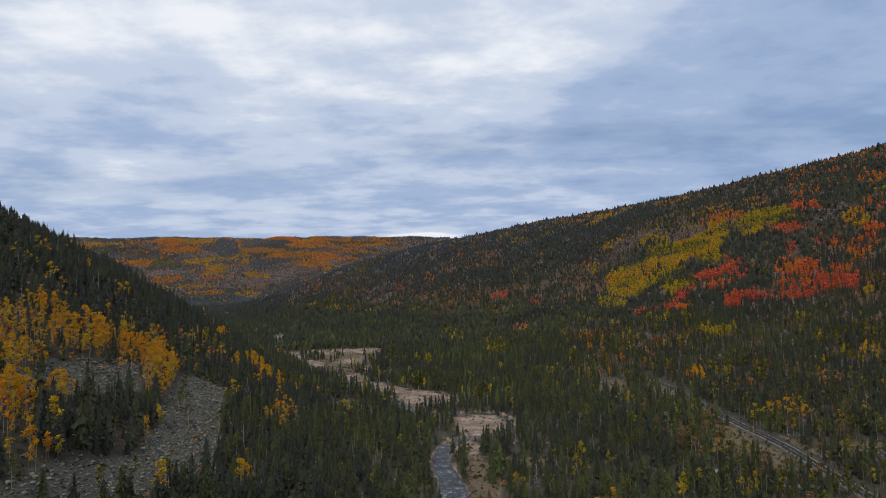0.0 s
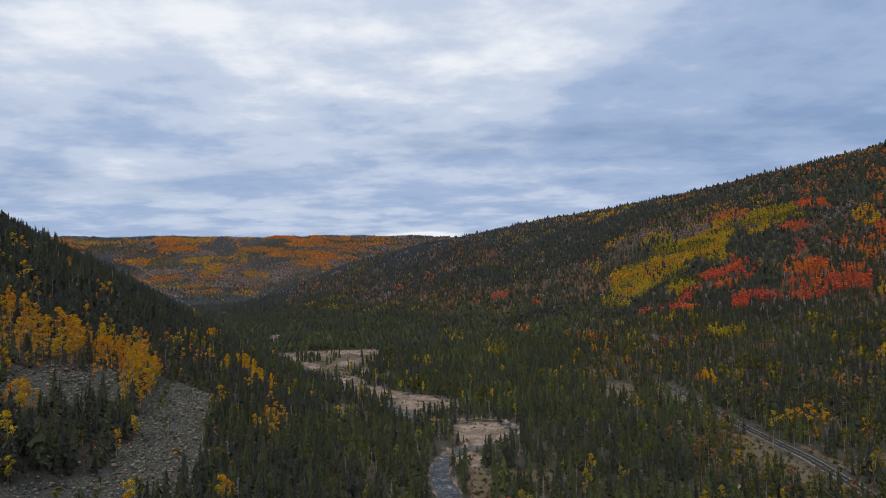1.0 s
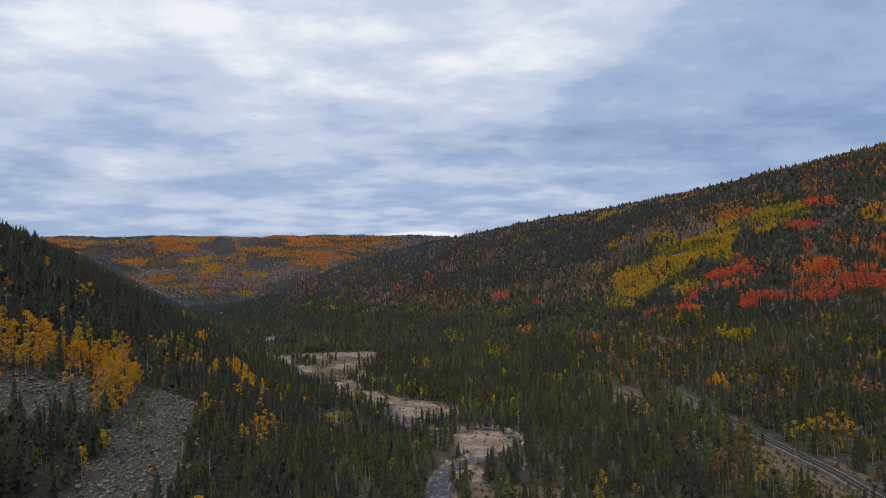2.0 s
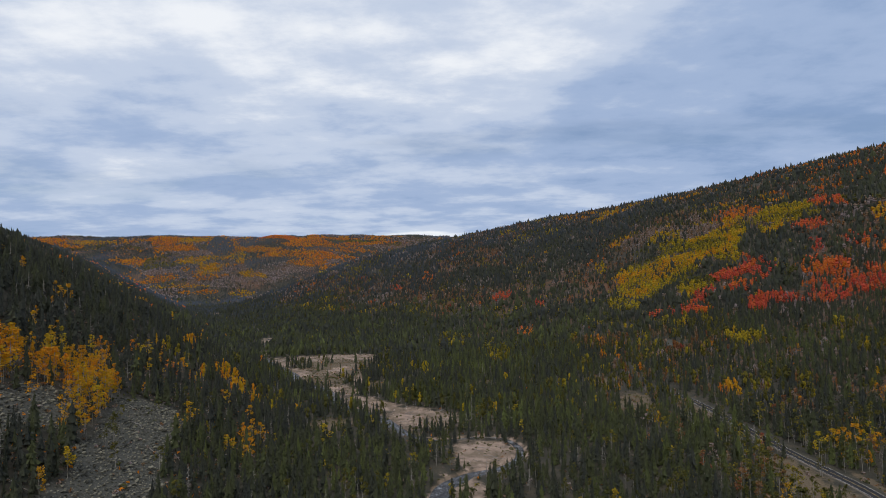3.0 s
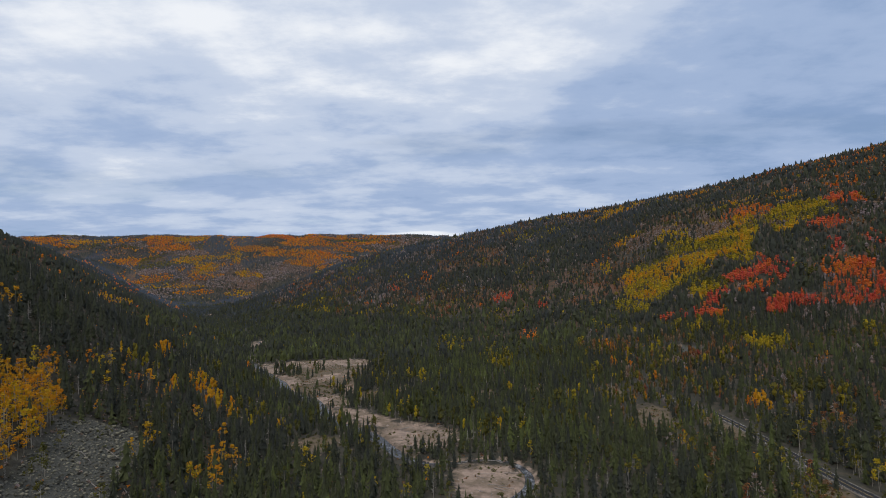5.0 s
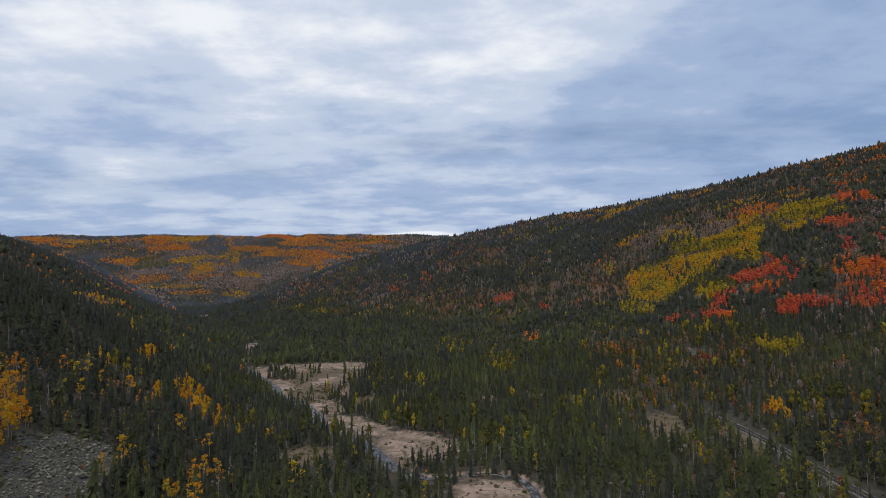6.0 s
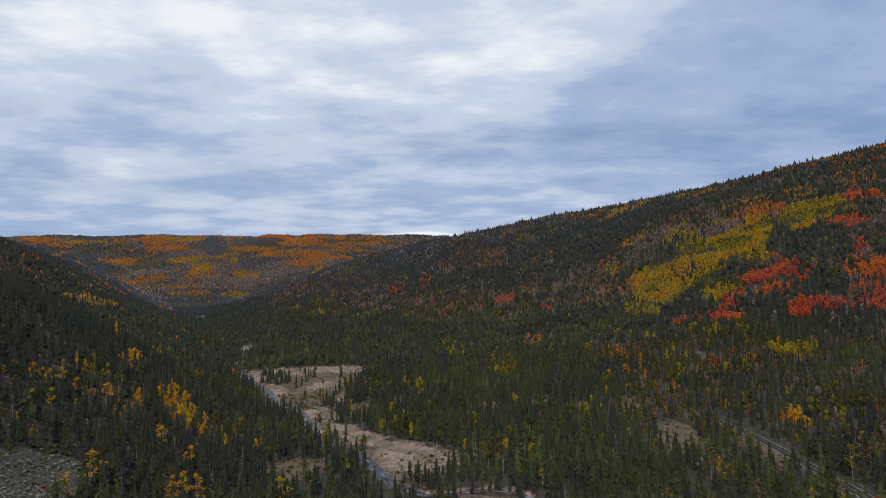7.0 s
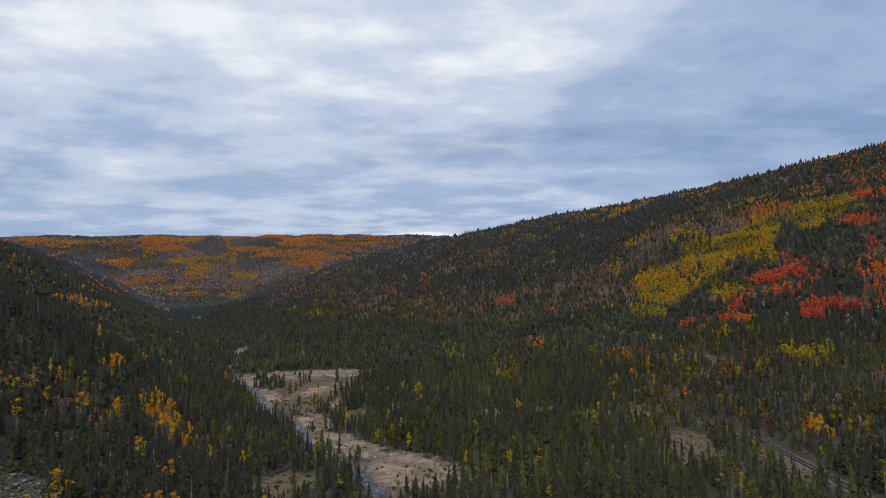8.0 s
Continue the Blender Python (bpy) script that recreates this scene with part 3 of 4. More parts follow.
# ---- tree shapes, one unit high ----
class Shape:
    """Triangles with a slot each: 0 foliage, 1 trunk wood, 2 and up one limb each."""

    def __init__(self):
        self.v, self.f, self.s = [], [], []

    def tri(self, pts, slot):
        k = len(self.v)
        self.v += [tuple(p) for p in pts]
        for i in range(1, len(pts) - 1):
            self.f.append((k, k + i, k + i + 1))
            self.s.append(slot)

    def pole(self, a, b, ra, rb, sides, slot=1):
        a, b = Vector(a), Vector(b)
        d = (b - a).normalized()
        u = d.orthogonal().normalized()
        w = d.cross(u)
        k = len(self.v)
        for p, r in ((a, ra), (b, rb)):
            for i in range(sides):
                t = 2 * math.pi * i / sides
                self.v.append(tuple(p + u * (r * math.cos(t)) + w * (r * math.sin(t))))
        for i in range(sides):
            j = (i + 1) % sides
            self.f += [(k + i, k + j, k + sides + j), (k + i, k + sides + j, k + sides + i)]
            self.s += [slot, slot]

    def spray(self, rng, c, size, slot=0, flat=0.5):
        """A small ragged leaf spray: a bent four-sided face."""
        n = Vector((rng.gauss(0, 1), rng.gauss(0, 1), rng.gauss(0, 1) + flat)).normalized()
        u = n.orthogonal().normalized()
        u = Matrix.Rotation(rng.uniform(0, 6.28), 3, n) @ u
        w = n.cross(u)
        c = Vector(c)
        k = size * rng.uniform(0.7, 1.3)
        self.tri([c - u * k, c - w * k * 0.6 + n * k * 0.25, c + u * k * 0.9, c + w * k * 0.65 + n * k * 0.2], slot)

    def lobe(self, rng, c, rx, rz, sides=5, slot=0):
        """A rough closed clump: two uneven cones on one ring."""
        t = rng.uniform(0, 6.28)
        ring = []
        for i in range(sides):
            a, k = t + 6.283 * (i + rng.uniform(-0.3, 0.3)) / sides, rx * rng.uniform(0.75, 1.25)
            ring.append((c[0] + k * math.cos(a), c[1] + k * math.sin(a), c[2] + rz * rng.uniform(-0.35, 0.3)))
        up = (c[0] + rng.uniform(-0.3, 0.3) * rx, c[1] + rng.uniform(-0.3, 0.3) * rx, c[2] + rz)
        down = (c[0], c[1], c[2] - rz)
        k = len(self.v)
        self.v += ring + [up, down]
        for i in range(sides):
            j = (i + 1) % sides
            self.f += [(k + i, k + j, k + sides), (k + j, k + i, k + sides + 1)]
            self.s += [slot, slot]

    def skirt(self, rng, z0, z1, r, sides, slot=0):
        """One ragged tier of boughs: an uneven ring that droops from a point on the stem."""
        t, k = rng.uniform(0, 6.28), len(self.v)
        for j in range(sides):
            a, q = t + 6.283 * (j + rng.uniform(-0.25, 0.25)) / sides, r * rng.uniform(0.6, 1.25)
            self.v.append((q * math.cos(a), q * math.sin(a), z0 + rng.uniform(-0.05, 0.05)))
        self.v.append((0, 0, z1))
        for j in range(sides):
            self.f.append((k + j, k + (j + 1) % sides, k + sides))
            self.s.append(slot)

    def arrays(self):
        return np.array(self.v, float), np.array(self.f, int), np.array(self.s, int)


def conifer_shape(seed, boughs, base=0.14, spread=0.17, trunk_sides=5, full=0.8, tufts=0, core=4):
    """A trunk with a close core of drooping tiers and ragged boughs that wind up it, longest below, each its own length and droop."""
    rng = random.Random(seed)
    sh = Shape()
    if trunk_sides:
        sh.pole((0, 0, -0.06), (0, 0, 0.9), 0.012, 0.003, trunk_sides)
    for i in range(core):
        z0 = base + 0.02 + (0.86 - base) * i / core
        sh.skirt(rng, z0, min(1.0, z0 + 1.7 * (0.9 - base) / core), 0.62 * spread * (1 - i / core) ** full, 5)
    a = rng.uniform(0, 6.28)
    lop = [rng.uniform(0.75, 1.15) for _ in range(5)]
    for i in range(boughs):
        q = min(0.98, max(0.0, (i + rng.uniform(-0.8, 0.8)) / boughs))
        a += 2.4 + rng.uniform(-0.5, 0.5)
        z = base + (0.97 - base) * q ** 0.9
        r = spread * (1 - q) ** full * lop[int(a / 6.283 * 5) % 5] + 0.014
        if q < 0.12:
            r *= 0.6 + 3 * q
        k = r * rng.uniform(0.65, 1.2)
        c, s = math.cos(a), math.sin(a)
        drop = k * rng.uniform(0.35, 1.1)
        wide = k * rng.uniform(0.16, 0.30)
        top = z + 0.05 * rng.uniform(0.6, 1.4)
        m = 0.66 * k
        sh.tri([(0, 0, top), (c * m + s * wide, s * m - c * wide, z - drop * rng.uniform(0.7, 1.3)), (c * k, s * k, z - drop * 0.8), (c * m - s * wide, s * m + c * wide, z - drop * rng.uniform(0.7, 1.3))], 0)
    for i in range(tufts):
        q = rng.random() ** 1.1
        a = rng.uniform(0, 6.28)
        r = (spread * (1 - q) ** full + 0.01) * lop[int(a / 6.283 * 5) % 5] * rng.uniform(0.5, 1.15)
        c = Vector((r * math.cos(a), r * math.sin(a), base + (0.95 - base) * q - 0.25 * r))
        k = 0.022 + 0.022 * (1 - q)
        sh.tri([c + Vector((rng.uniform(-k, k), rng.uniform(-k, k), rng.uniform(-k, k))) for _ in range(2)] + [c + Vector((0.6 * k * math.cos(a), 0.6 * k * math.sin(a), -k))], 0)
    sh.tri([(0.012, 0, 0.92), (-0.008, 0.012, 0.92), (0, 0, 1.0)], 0)
    return sh.arrays()


def far_conifer_shape(seed, tiers=3, sides=5, spread=0.20, base=0.05):
    rng = random.Random(seed)
    sh = Shape()
    for i in range(tiers):
        z0 = base + (0.9 - base) * i / tiers
        sh.skirt(rng, z0, min(1.0, z0 + 1.7 * (0.9 - base) / tiers), spread * (1 - i / tiers) ** 0.8 * rng.uniform(0.85, 1.15), sides)
    return sh.arrays()


def far_pine_shape(seed, sides=4):
    """A round-shouldered crown: two uneven rings under a blunt top."""
    rng = random.Random(seed)
    sh = Shape()
    k, t = 0, rng.uniform(0, 6.28)
    for z, r in ((0.16, 0.16), (0.58, 0.19)):
        for j in range(sides):
            a, q = t + 6.283 * (j + rng.uniform(-0.3, 0.3)) / sides, r * rng.uniform(0.65, 1.3)
            sh.v.append((q * math.cos(a), q * math.sin(a), z + rng.uniform(-0.10, 0.10)))
    sh.v.append((rng.uniform(-0.04, 0.04), rng.uniform(-0.04, 0.04), 0.96))
    for j in range(sides):
        i = (j + 1) % sides
        sh.f += [(j, i, sides + i), (j, sides + i, sides + j), (sides + j, sides + i, 2 * sides)]
        sh.s += [0, 0, 0]
    return sh.arrays()


def aspen_shape(seed, sprays, size, limbs=4, sides=4, low_crown=0.36, radius=0.13, bare=False, lobes=0):
    rng = random.Random(seed)
    sh = Shape()
    lean = (rng.uniform(-0.03, 0.03), rng.uniform(-0.03, 0.03))
    if sides:
        sh.pole((0, 0, -0.05), (lean[0], lean[1], 0.9), 0.0085, 0.0035, sides)
    centres = []
    for i in range(max(limbs, 4)):
        z = low_crown + 0.08 + (0.86 - low_crown) * (i + rng.uniform(0, 0.8)) / max(limbs, 4)
        a = rng.uniform(0, 6.28)
        q = (z - low_crown) / (1 - low_crown)
        r = radius * (0.35 + 1.3 * math.sin(math.pi * min(0.95, 0.18 + 0.8 * q))) * rng.uniform(0.35, 0.75)
        tip = (lean[0] * z + r * math.cos(a), lean[1] * z + r * math.sin(a), z + 0.03)
        centres.append((tip, radius * rng.uniform(0.55, 0.85)))
        if i < limbs:
            sh.pole((lean[0] * z, lean[1] * z, z - 0.09), tip, 0.005, 0.002, 3, 2 + i)
    centres.append(((lean[0], lean[1], 0.90), radius * 0.5))
    for i in range(lobes):
        q = (i + 0.5) / lobes
        z = low_crown + (1 - low_crown) * (0.08 + 0.84 * q)
        r = radius * (0.75 + 0.35 * math.sin(math.pi * min(1, q + 0.1))) * (0.7 if q > 0.75 else 1.0)
        sh.lobe(rng, (lean[0] * z + rng.uniform(-0.03, 0.03), lean[1] * z + rng.uniform(-0.03, 0.03), z), r * (0.5 if sprays > 40 else 0.7 if sprays > 20 else 0.95), (1 - low_crown) * 0.62 / lobes, 5 if sprays > 10 else 4)
    if not bare:
        for i in range(sprays):
            (cx, cy, cz), r = centres[i % len(centres)]
            d = Vector((rng.gauss(0, 1), rng.gauss(0, 1), rng.gauss(0, 1.3))).normalized() * (r * rng.uniform(0.35, 1.0))
            sh.spray(rng, (cx + d.x, cy + d.y, min(cz + d.z * 1.25, 1.0)), size)
    else:
        for i in range(sprays):
            (cx, cy, cz), r = centres[i % len(centres)]
            d = Vector((rng.gauss(0, 1), rng.gauss(0, 1), abs(rng.gauss(0, 1)) + 0.5)).normalized() * (r * rng.uniform(0.6, 1.2))
            sh.pole((cx, cy, cz - 0.03), (cx + d.x, cy + d.y, cz + d.z), 0.003, 0.001, 3)
    return sh.arrays()


def snag_shape(seed, twigs):
    rng = random.Random(seed)
    sh = Shape()
    sh.pole((0, 0, -0.05), (rng.uniform(-0.02, 0.02), rng.uniform(-0.02, 0.02), 1.0), 0.012, 0.003, 4)
    for i in range(twigs):
        z = rng.uniform(0.2, 0.95)
        a, r = rng.uniform(0, 6.28), 0.13 * (1.05 - z) ** 0.7 * rng.uniform(0.5, 1.2)
        c, s = math.cos(a), math.sin(a)
        w = 0.010
        sh.tri([(0, 0, z), (c * r * 0.6 + s * w, s * r * 0.6 - c * w, z - r * 0.2), (c * r, s * r, z - r * rng.uniform(0, 0.5)), (c * r * 0.6 - s * w, s * r * 0.6 + c * w, z - r * 0.3)], 1)
    return sh.arrays()


def shrub_shape(seed, sprays, size):
    rng = random.Random(seed)
    sh = Shape()
    for i in range(sprays):
        d = Vector((rng.gauss(0, 1), rng.gauss(0, 1), abs(rng.gauss(0, 0.8)) + 0.1)).normalized() * rng.uniform(0.5, 1.0)
        sh.spray(rng, (0.6 * d.x, 0.6 * d.y, 0.08 + 0.75 * d.z), size)
    return sh.arrays()


def stone_shape(seed):
    rng = random.Random(seed)
    sh = Shape()
    bm = bmesh.new()
    bmesh.ops.create_icosphere(bm, subdivisions=1, radius=0.5)
    for v in bm.verts:
        v.co = Vector((v.co.x * rng.uniform(0.7, 1.3), v.co.y * rng.uniform(0.6, 1.1), v.co.z * rng.uniform(0.45, 0.85)))
    bm.verts.index_update()
    vs, fs = [tuple(v.co) for v in bm.verts], [[v.index for v in f.verts] for f in bm.faces]
    bm.free()
    return np.array(vs, float), np.array(fs, int), np.zeros(len(fs), int)


def planted(shapes, pick, x, y, z, tall, wide, turn, hue, tilt=0.0):
    """Copies of the shapes joined into arrays: places, heights, breadths and hues, one of each per plant."""
    V, F, S, A, base = [], [], [], [], 0
    for k, (v, f, s) in enumerate(shapes):
        i = np.nonzero(pick == k)[0]
        if not len(i):
            continue
        c, sn = np.cos(turn[i])[:, None], np.sin(turn[i])[:, None]
        px, py, pz = v[:, 0][None], v[:, 1][None], v[:, 2][None]
        w, t = wide[i][:, None], tall[i][:, None]
        vx, vy, vz = (px * c - py * sn) * w, (px * sn + py * c) * w, pz * t
        P = np.stack([vx + x[i][:, None], vy + y[i][:, None], vz + z[i][:, None]], -1)
        V.append(P.reshape(-1, 3))
        F.append((f[None] + (base + np.arange(len(i)) * len(v))[:, None, None]).reshape(-1, 3))
        S.append(np.tile(s, len(i)))
        A.append(np.repeat(hue[i], len(v)))
        base += len(i) * len(v)
    return np.concatenate(V), np.concatenate(F), np.concatenate(S), np.concatenate(A)


# ---- what grows where ----
def cells(rng, x0, x1, y0, y1, step):
    """A loosened grid of places."""
    X, Y = np.meshgrid(np.arange(x0, x1, step), np.arange(y0, y1, step))
    x, y = X.ravel() + rng.uniform(-0.5, 0.5, X.size) * step, Y.ravel() + rng.uniform(-0.5, 0.5, X.size) * step
    return x, y


def left_bank(x, y, d):
    """The close row of spruces along the river's left bank."""
    course = np.interp(y, [396, 426, 450, 474, 490, 515, 556], [-15, -33, -44, -66, -80, -88, -105])
    return (y > 420) & (y < 545) & (x < course) & (d < 15)


def gold_mask(x, y):
    """The gold aspens over the talus of the left spur."""
    return patches(x, y, SPUR_GOLD, 0.35, 16, 35)


def stand_fields(x, y):
    """Chance of a plant, share of broadleaf trees and their hue (0 green, 0.3 yellow, 0.46 gold, 0.6 orange, 0.8 red, 1 bare) at each place."""
    z = hills(x, y)
    rise, v = right_rise(x, y)
    spotty = layered(x, y, 60, 11, 3)
    wide = layered(x, y, 240, 12, 3)
    clump = layered(x, y, 26, 18, 2)
    fleck = layered(x, y, 34, 30, 2)
    tint = layered(x, y, 28, 14, 2)
    leafy = np.where(clump > 0.40 - 0.30 * spotty, 0.50, 0.09)
    own = value_noise(x, y, 2.2, 98)
    hue = np.where((own > 0.70) & (y < 640), 0.26, 0.10 + 0.12 * layered(x, y, 45, 13, 2))
    leafy = np.where((y > 560) & (x < 60), leafy * 0.6, leafy)
    dense = np.clip(1.0 + 0.25 * wide + 0.5 * layered(x, y, 24, 19, 2), 0.42, 1)
    # right side of the valley by the road: mixed yellowing aspens, more open
    by_road = np.clip((x - 90 - 0.1 * np.abs(y - 400)) / 60, 0, 1) * np.clip((860 - y) / 200, 0, 1)
    leafy = np.where(by_road > 0.3, np.clip(0.40 + 0.55 * clump + 0.45 * spotty, 0.08, 0.75), leafy)
    dull = np.where(own < 0.36, 0.105, np.where(own < 0.58, 0.165, np.where(own < 0.68, 0.215, np.where(own < 0.73, 0.30, np.where(own < 0.88, 0.93, 0.98)))))
    hue = np.where(by_road > 0.3, np.where(tint > 0.40, np.where(own < 0.36, 0.48, np.where(own < 0.6, 0.925, 0.15)), dull + 0.03 * tint), hue)
    dense = dense * (1 - 0.12 * by_road)
    # hillside on the right: dark conifers in belts, bare and dull stems between
    slope = np.clip((z - 18) / 30, 0, 1) * (x > valley_axis(y)) * (y < 2250)
    belt = layered(x, y, 95, 15, 3)
    leafy = np.where(slope > 0.3, np.where(belt + 0.5 * clump > np.where(y > 950, -0.08, 0.12), 0.48, 0.10), leafy)
    muted = layered(x, y, 70, 16, 3)
    hue = np.where(slope > 0.3, np.where(muted > 0.52, np.where(z > 190, 0.42, 0.64), np.where((muted > -0.14) & (z > 40), np.where(spotty > -0.02, 0.985, 0.94), np.where(tint > 0.2, 0.27, 0.15))) + 0.02 * clump, hue)
    dense = np.where(slope > 0.3, np.clip(np.where(y < 780, 1.05, 0.92) + 0.7 * layered(x, y, 60, 17, 3), 0.25, 1), dense)

    def put(mask, share, tone, fill=1.0, at=0.5):
        """Lays a stand over what grows there, thinning out across its edge."""
        nonlocal leafy, hue, dense
        w = np.clip((mask - at + 0.06) / 0.10, 0, 1)
        leafy, dense = leafy * (1 - w) + share * w, dense * (1 - w) + fill * w
        hue = np.where(w > 0.04, tone, hue)

    crest = (rise > 520) & (rise < 900) & (x > 300) & (y < 2000)
    leafy = np.where(crest & (0.7 * clump + spotty > 0.05), 0.42, leafy)
    hue = np.where(crest, np.where(tint > 0.05, np.where(x > 620, 0.60, 0.42) + 0.10 * muted, 0.955), hue)
    put(patches(x, y, HEATH, 0.4, 34, 33), 0.40, np.where(clump > 0.25, 0.92, np.where(clump > -0.15, 0.935, 0.20)), 0.75)
    put(patches(x, y, OLIVE, 0.9, 22, 26), 0.45, 0.20 + 0.05 * clump)
    put(patches(x, y, GOLDEN, 0.4, 24, 22), np.where(y < 760, 0.45, 0.75) + 0.3 * fleck, np.where((y < 760) & (clump < 0.1), 0.14, 0.40 + 0.10 * tint))
    put(patches(x, y, YELLOW, 0.35, 40, 24), np.clip(1.02 + 0.8 * fleck, 0.45, 1), 0.325 + 0.20 * layered(x, y, 48, 25, 3) + 0.08 * clump)
    put(patches(x, y, LIME, 0.4, 30, 27), 0.9, 0.235 + 0.05 * tint)
    put(patches(x, y, PALE, 0.5, 26, 28), 0.85, np.where(tint > 0.2, 0.34, 0.975))
    put(patches(x, y, RUSTY, 0.45, 26, 32), np.where(y < 760, 0.62, 0.72) + 0.4 * fleck, np.where(y < 760, np.where(own < 0.56, 0.925, np.where(own < 0.63, 0.50, 0.14)), 0.61 + 0.06 * tint), 0.95)
    put(patches(x, y, CORAL, 0.45, 26, 29), np.clip(0.70 + 0.9 * fleck, 0.15, 1), 0.70 + 0.12 * tint, 0.95)
    put(patches(x, y, RED, 0.40, 26, 31), np.clip(0.85 + 0.9 * fleck, 0.25, 1), 0.80 + 0.10 * tint, 1.0)
    put(patches(x, y, DARK, 0.5, 26, 20), np.where(clump > 0.3, 0.30, 0.04), np.where(tint > 0, 0.985, 0.17), np.clip(1.0 + 0.5 * fleck, 0.5, 1))
    # spur on the left: gold aspens over talus, conifers above and below
    spur = (x < -75 - 0.12 * (y - 300)) & (y < 640)
    leafy = np.where(spur, np.where(clump > 0.40, 0.30, 0.03) * (z < 62), leafy)
    dense = np.where(spur, np.clip(1.05 + 0.4 * layered(x, y, 24, 19, 2), 0.6, 1), dense)
    hue = np.where(spur, np.where(tint > 0.3, 0.44, np.where(tint > 0, 0.20, 0.12)), hue)
    gold = gold_mask(x, y)
    put(gold, np.clip(0.84 + 0.9 * layered(x, y, 20, 37, 2), 0.2, 1), 0.425 + 0.05 * layered(x, y, 14, 38, 2), 0.95)
    put(patches(x, y, SPUR_OLIVE, 0.4, 14, 38), 0.5, 0.20 + 0.08 * tint)
    put(patches(x, y, SPUR_LONE, 0.3, 10, 39), 0.85, 0.42 + 0.05 * spotty)
    put(patches(x, y, SPUR_ORANGE, 0.3, 10, 36), 0.75, 0.55 + 0.05 * spotty)
    put(patches(x, y, SPUR_DARK, 0.3, 14, 34), 0.05, 0.4)
    # back left side and the far wall
    back = (x < valley_axis(y) - 60) & (y > 640) & (y < 2350)
    leafy = np.where(back, np.where(layered(x, y, 120, 40, 3) > 0.34 + np.clip((1500 - y) / 900, 0, 1), 0.6, 0.03), leafy)
    hue = np.where(back, 0.56 + 0.2 * layered(x, y, 150, 41, 2), hue)
    far = y > 2330
    streak = layered(x + 0.4 * y, y, 300, 42, 4)
    wisp = layered(x + 0.3 * y, y, 170, 45, 4)
    leafy = np.where(far, np.where(streak + 0.6 * wisp > 0.06, 0.55, 0.05), leafy)
    hue = np.where(far, np.where(wisp > 0.18, 0.52, np.where(wisp > -0.15, 0.985, 0.17)), hue)
    dense = np.where(far, 1.0, dense)
    distant = far | back
    for rows, share, tone in ((FAR_PALE, 0.85, 1.0), (FAR_GREEN, 0.80, 0.17), (FAR_GOLD, 0.92, 0.40), (FAR_ORANGE, 0.95, 0.535), (FAR_RED, 0.85, 0.66), (FAR_DARK, 0.05, 0.5)):
        put(patches(x, y, rows, 0.55, 110, 44) * distant, share if share < 0.5 else np.clip(share + 0.6 * wisp, 0.55, 1), np.clip(tone + 0.05 * streak, 0, 1))
    # open places
    d, half = along(RIVER, x, y)
    dense = np.where((d < 30) & (x > 12) & (y > 300) & (y < 425), np.maximum(dense, 0.95), dense)
    bank = left_bank(x, y, d)
    dense, leafy = np.where(bank, 1.0, dense), np.where(bank, 0.12, leafy)
    dense = np.where(d < half + np.where(y < 720, 1.6, 0.4), 0, dense)
    dense = np.where(gravel_mask(x, y) > 0.47, 0, dense)
    t = talus_mask(x, y)
    dense = np.where(t > 0.5, np.where(gold > 0.5, 0.5, 0.04), dense)
    leafy = np.where((t > 0.5) & (leafy < 0.6), 0.7, leafy)
    dense = np.where(meadow_mask(x, y) > 0.5, np.where(y > 590, np.where(clump > 0.28, 0.55, 0.015), 0.05), dense)
    verge = x - road_x(y)
    dense = np.where((verge < -5) & (verge > -16) & (y > 368) & (y < 412), 0.4, dense)
    dense = np.where((verge > -5.2) & (verge < 7.0) & (y < 560), 0, dense)
    # nothing grows out of sight behind the crest of the right hill
    dense = np.where((rise > 880) & (y < 2300) & (x > valley_axis(y) + 300), 0, dense)
    return dense, leafy, np.clip(hue, 0, 1)


def grow(seed, x0, x1, y0, y1, step, edge=0.82):
    rng = np.random.default_rng(seed)
    x, y = cells(rng, x0, x1, y0, y1, step)
    keep = np.abs(x) < edge * np.abs(y) + 28
    x, y = x[keep], y[keep]
    dense, leafy, hue = stand_fields(x, y)
    on = rng.random(len(x)) < dense
    x, y, leafy, hue = x[on], y[on], leafy[on], hue[on]
    n = len(x)
    is_leaf = rng.random(n) < leafy
    z = land(x, y)
    size = np.clip(1 + 0.30 * layered(x, y, 60, 51, 2) + rng.normal(0, 0.24, n), 0.4, 1.65)
    young = rng.random(n) < 0.14
    size = np.where(young, size * 0.6, size)
    size = np.where((y > 720) & (rng.random(n) > 0.86) & ~is_leaf, size * 1.4, size)
    size = np.where((y > 720) & (y < 1720) & is_leaf, np.clip(size, 0.6, 1.25) * 0.92, size)
    size = np.where(gold_mask(x, y) > 0.46, size * 0.92, size)
    d, half = along(RIVER, x, y)
    size = np.where(d < 26, np.where(left_bank(x, y, d), 1.15 * size, size * np.clip(0.66 + d / 75, 0.6, 1)), size)
    return dict(x=x, y=y, z=z, size=size, leaf=is_leaf, hue=np.clip(hue + rng.normal(0, 1, n) * np.where(hue < 0.22, 0.02, np.where(hue < 0.88, 0.05, 0.015)), 0, 1), turn=rng.uniform(0, 6.28, n), r=rng.random(n), pick=rng.integers(0, 1000, n), breadth=rng.uniform(0.8, 1.25, n))


def subset(g, mask):
    return {k: v[mask] for k, v in g.items()}


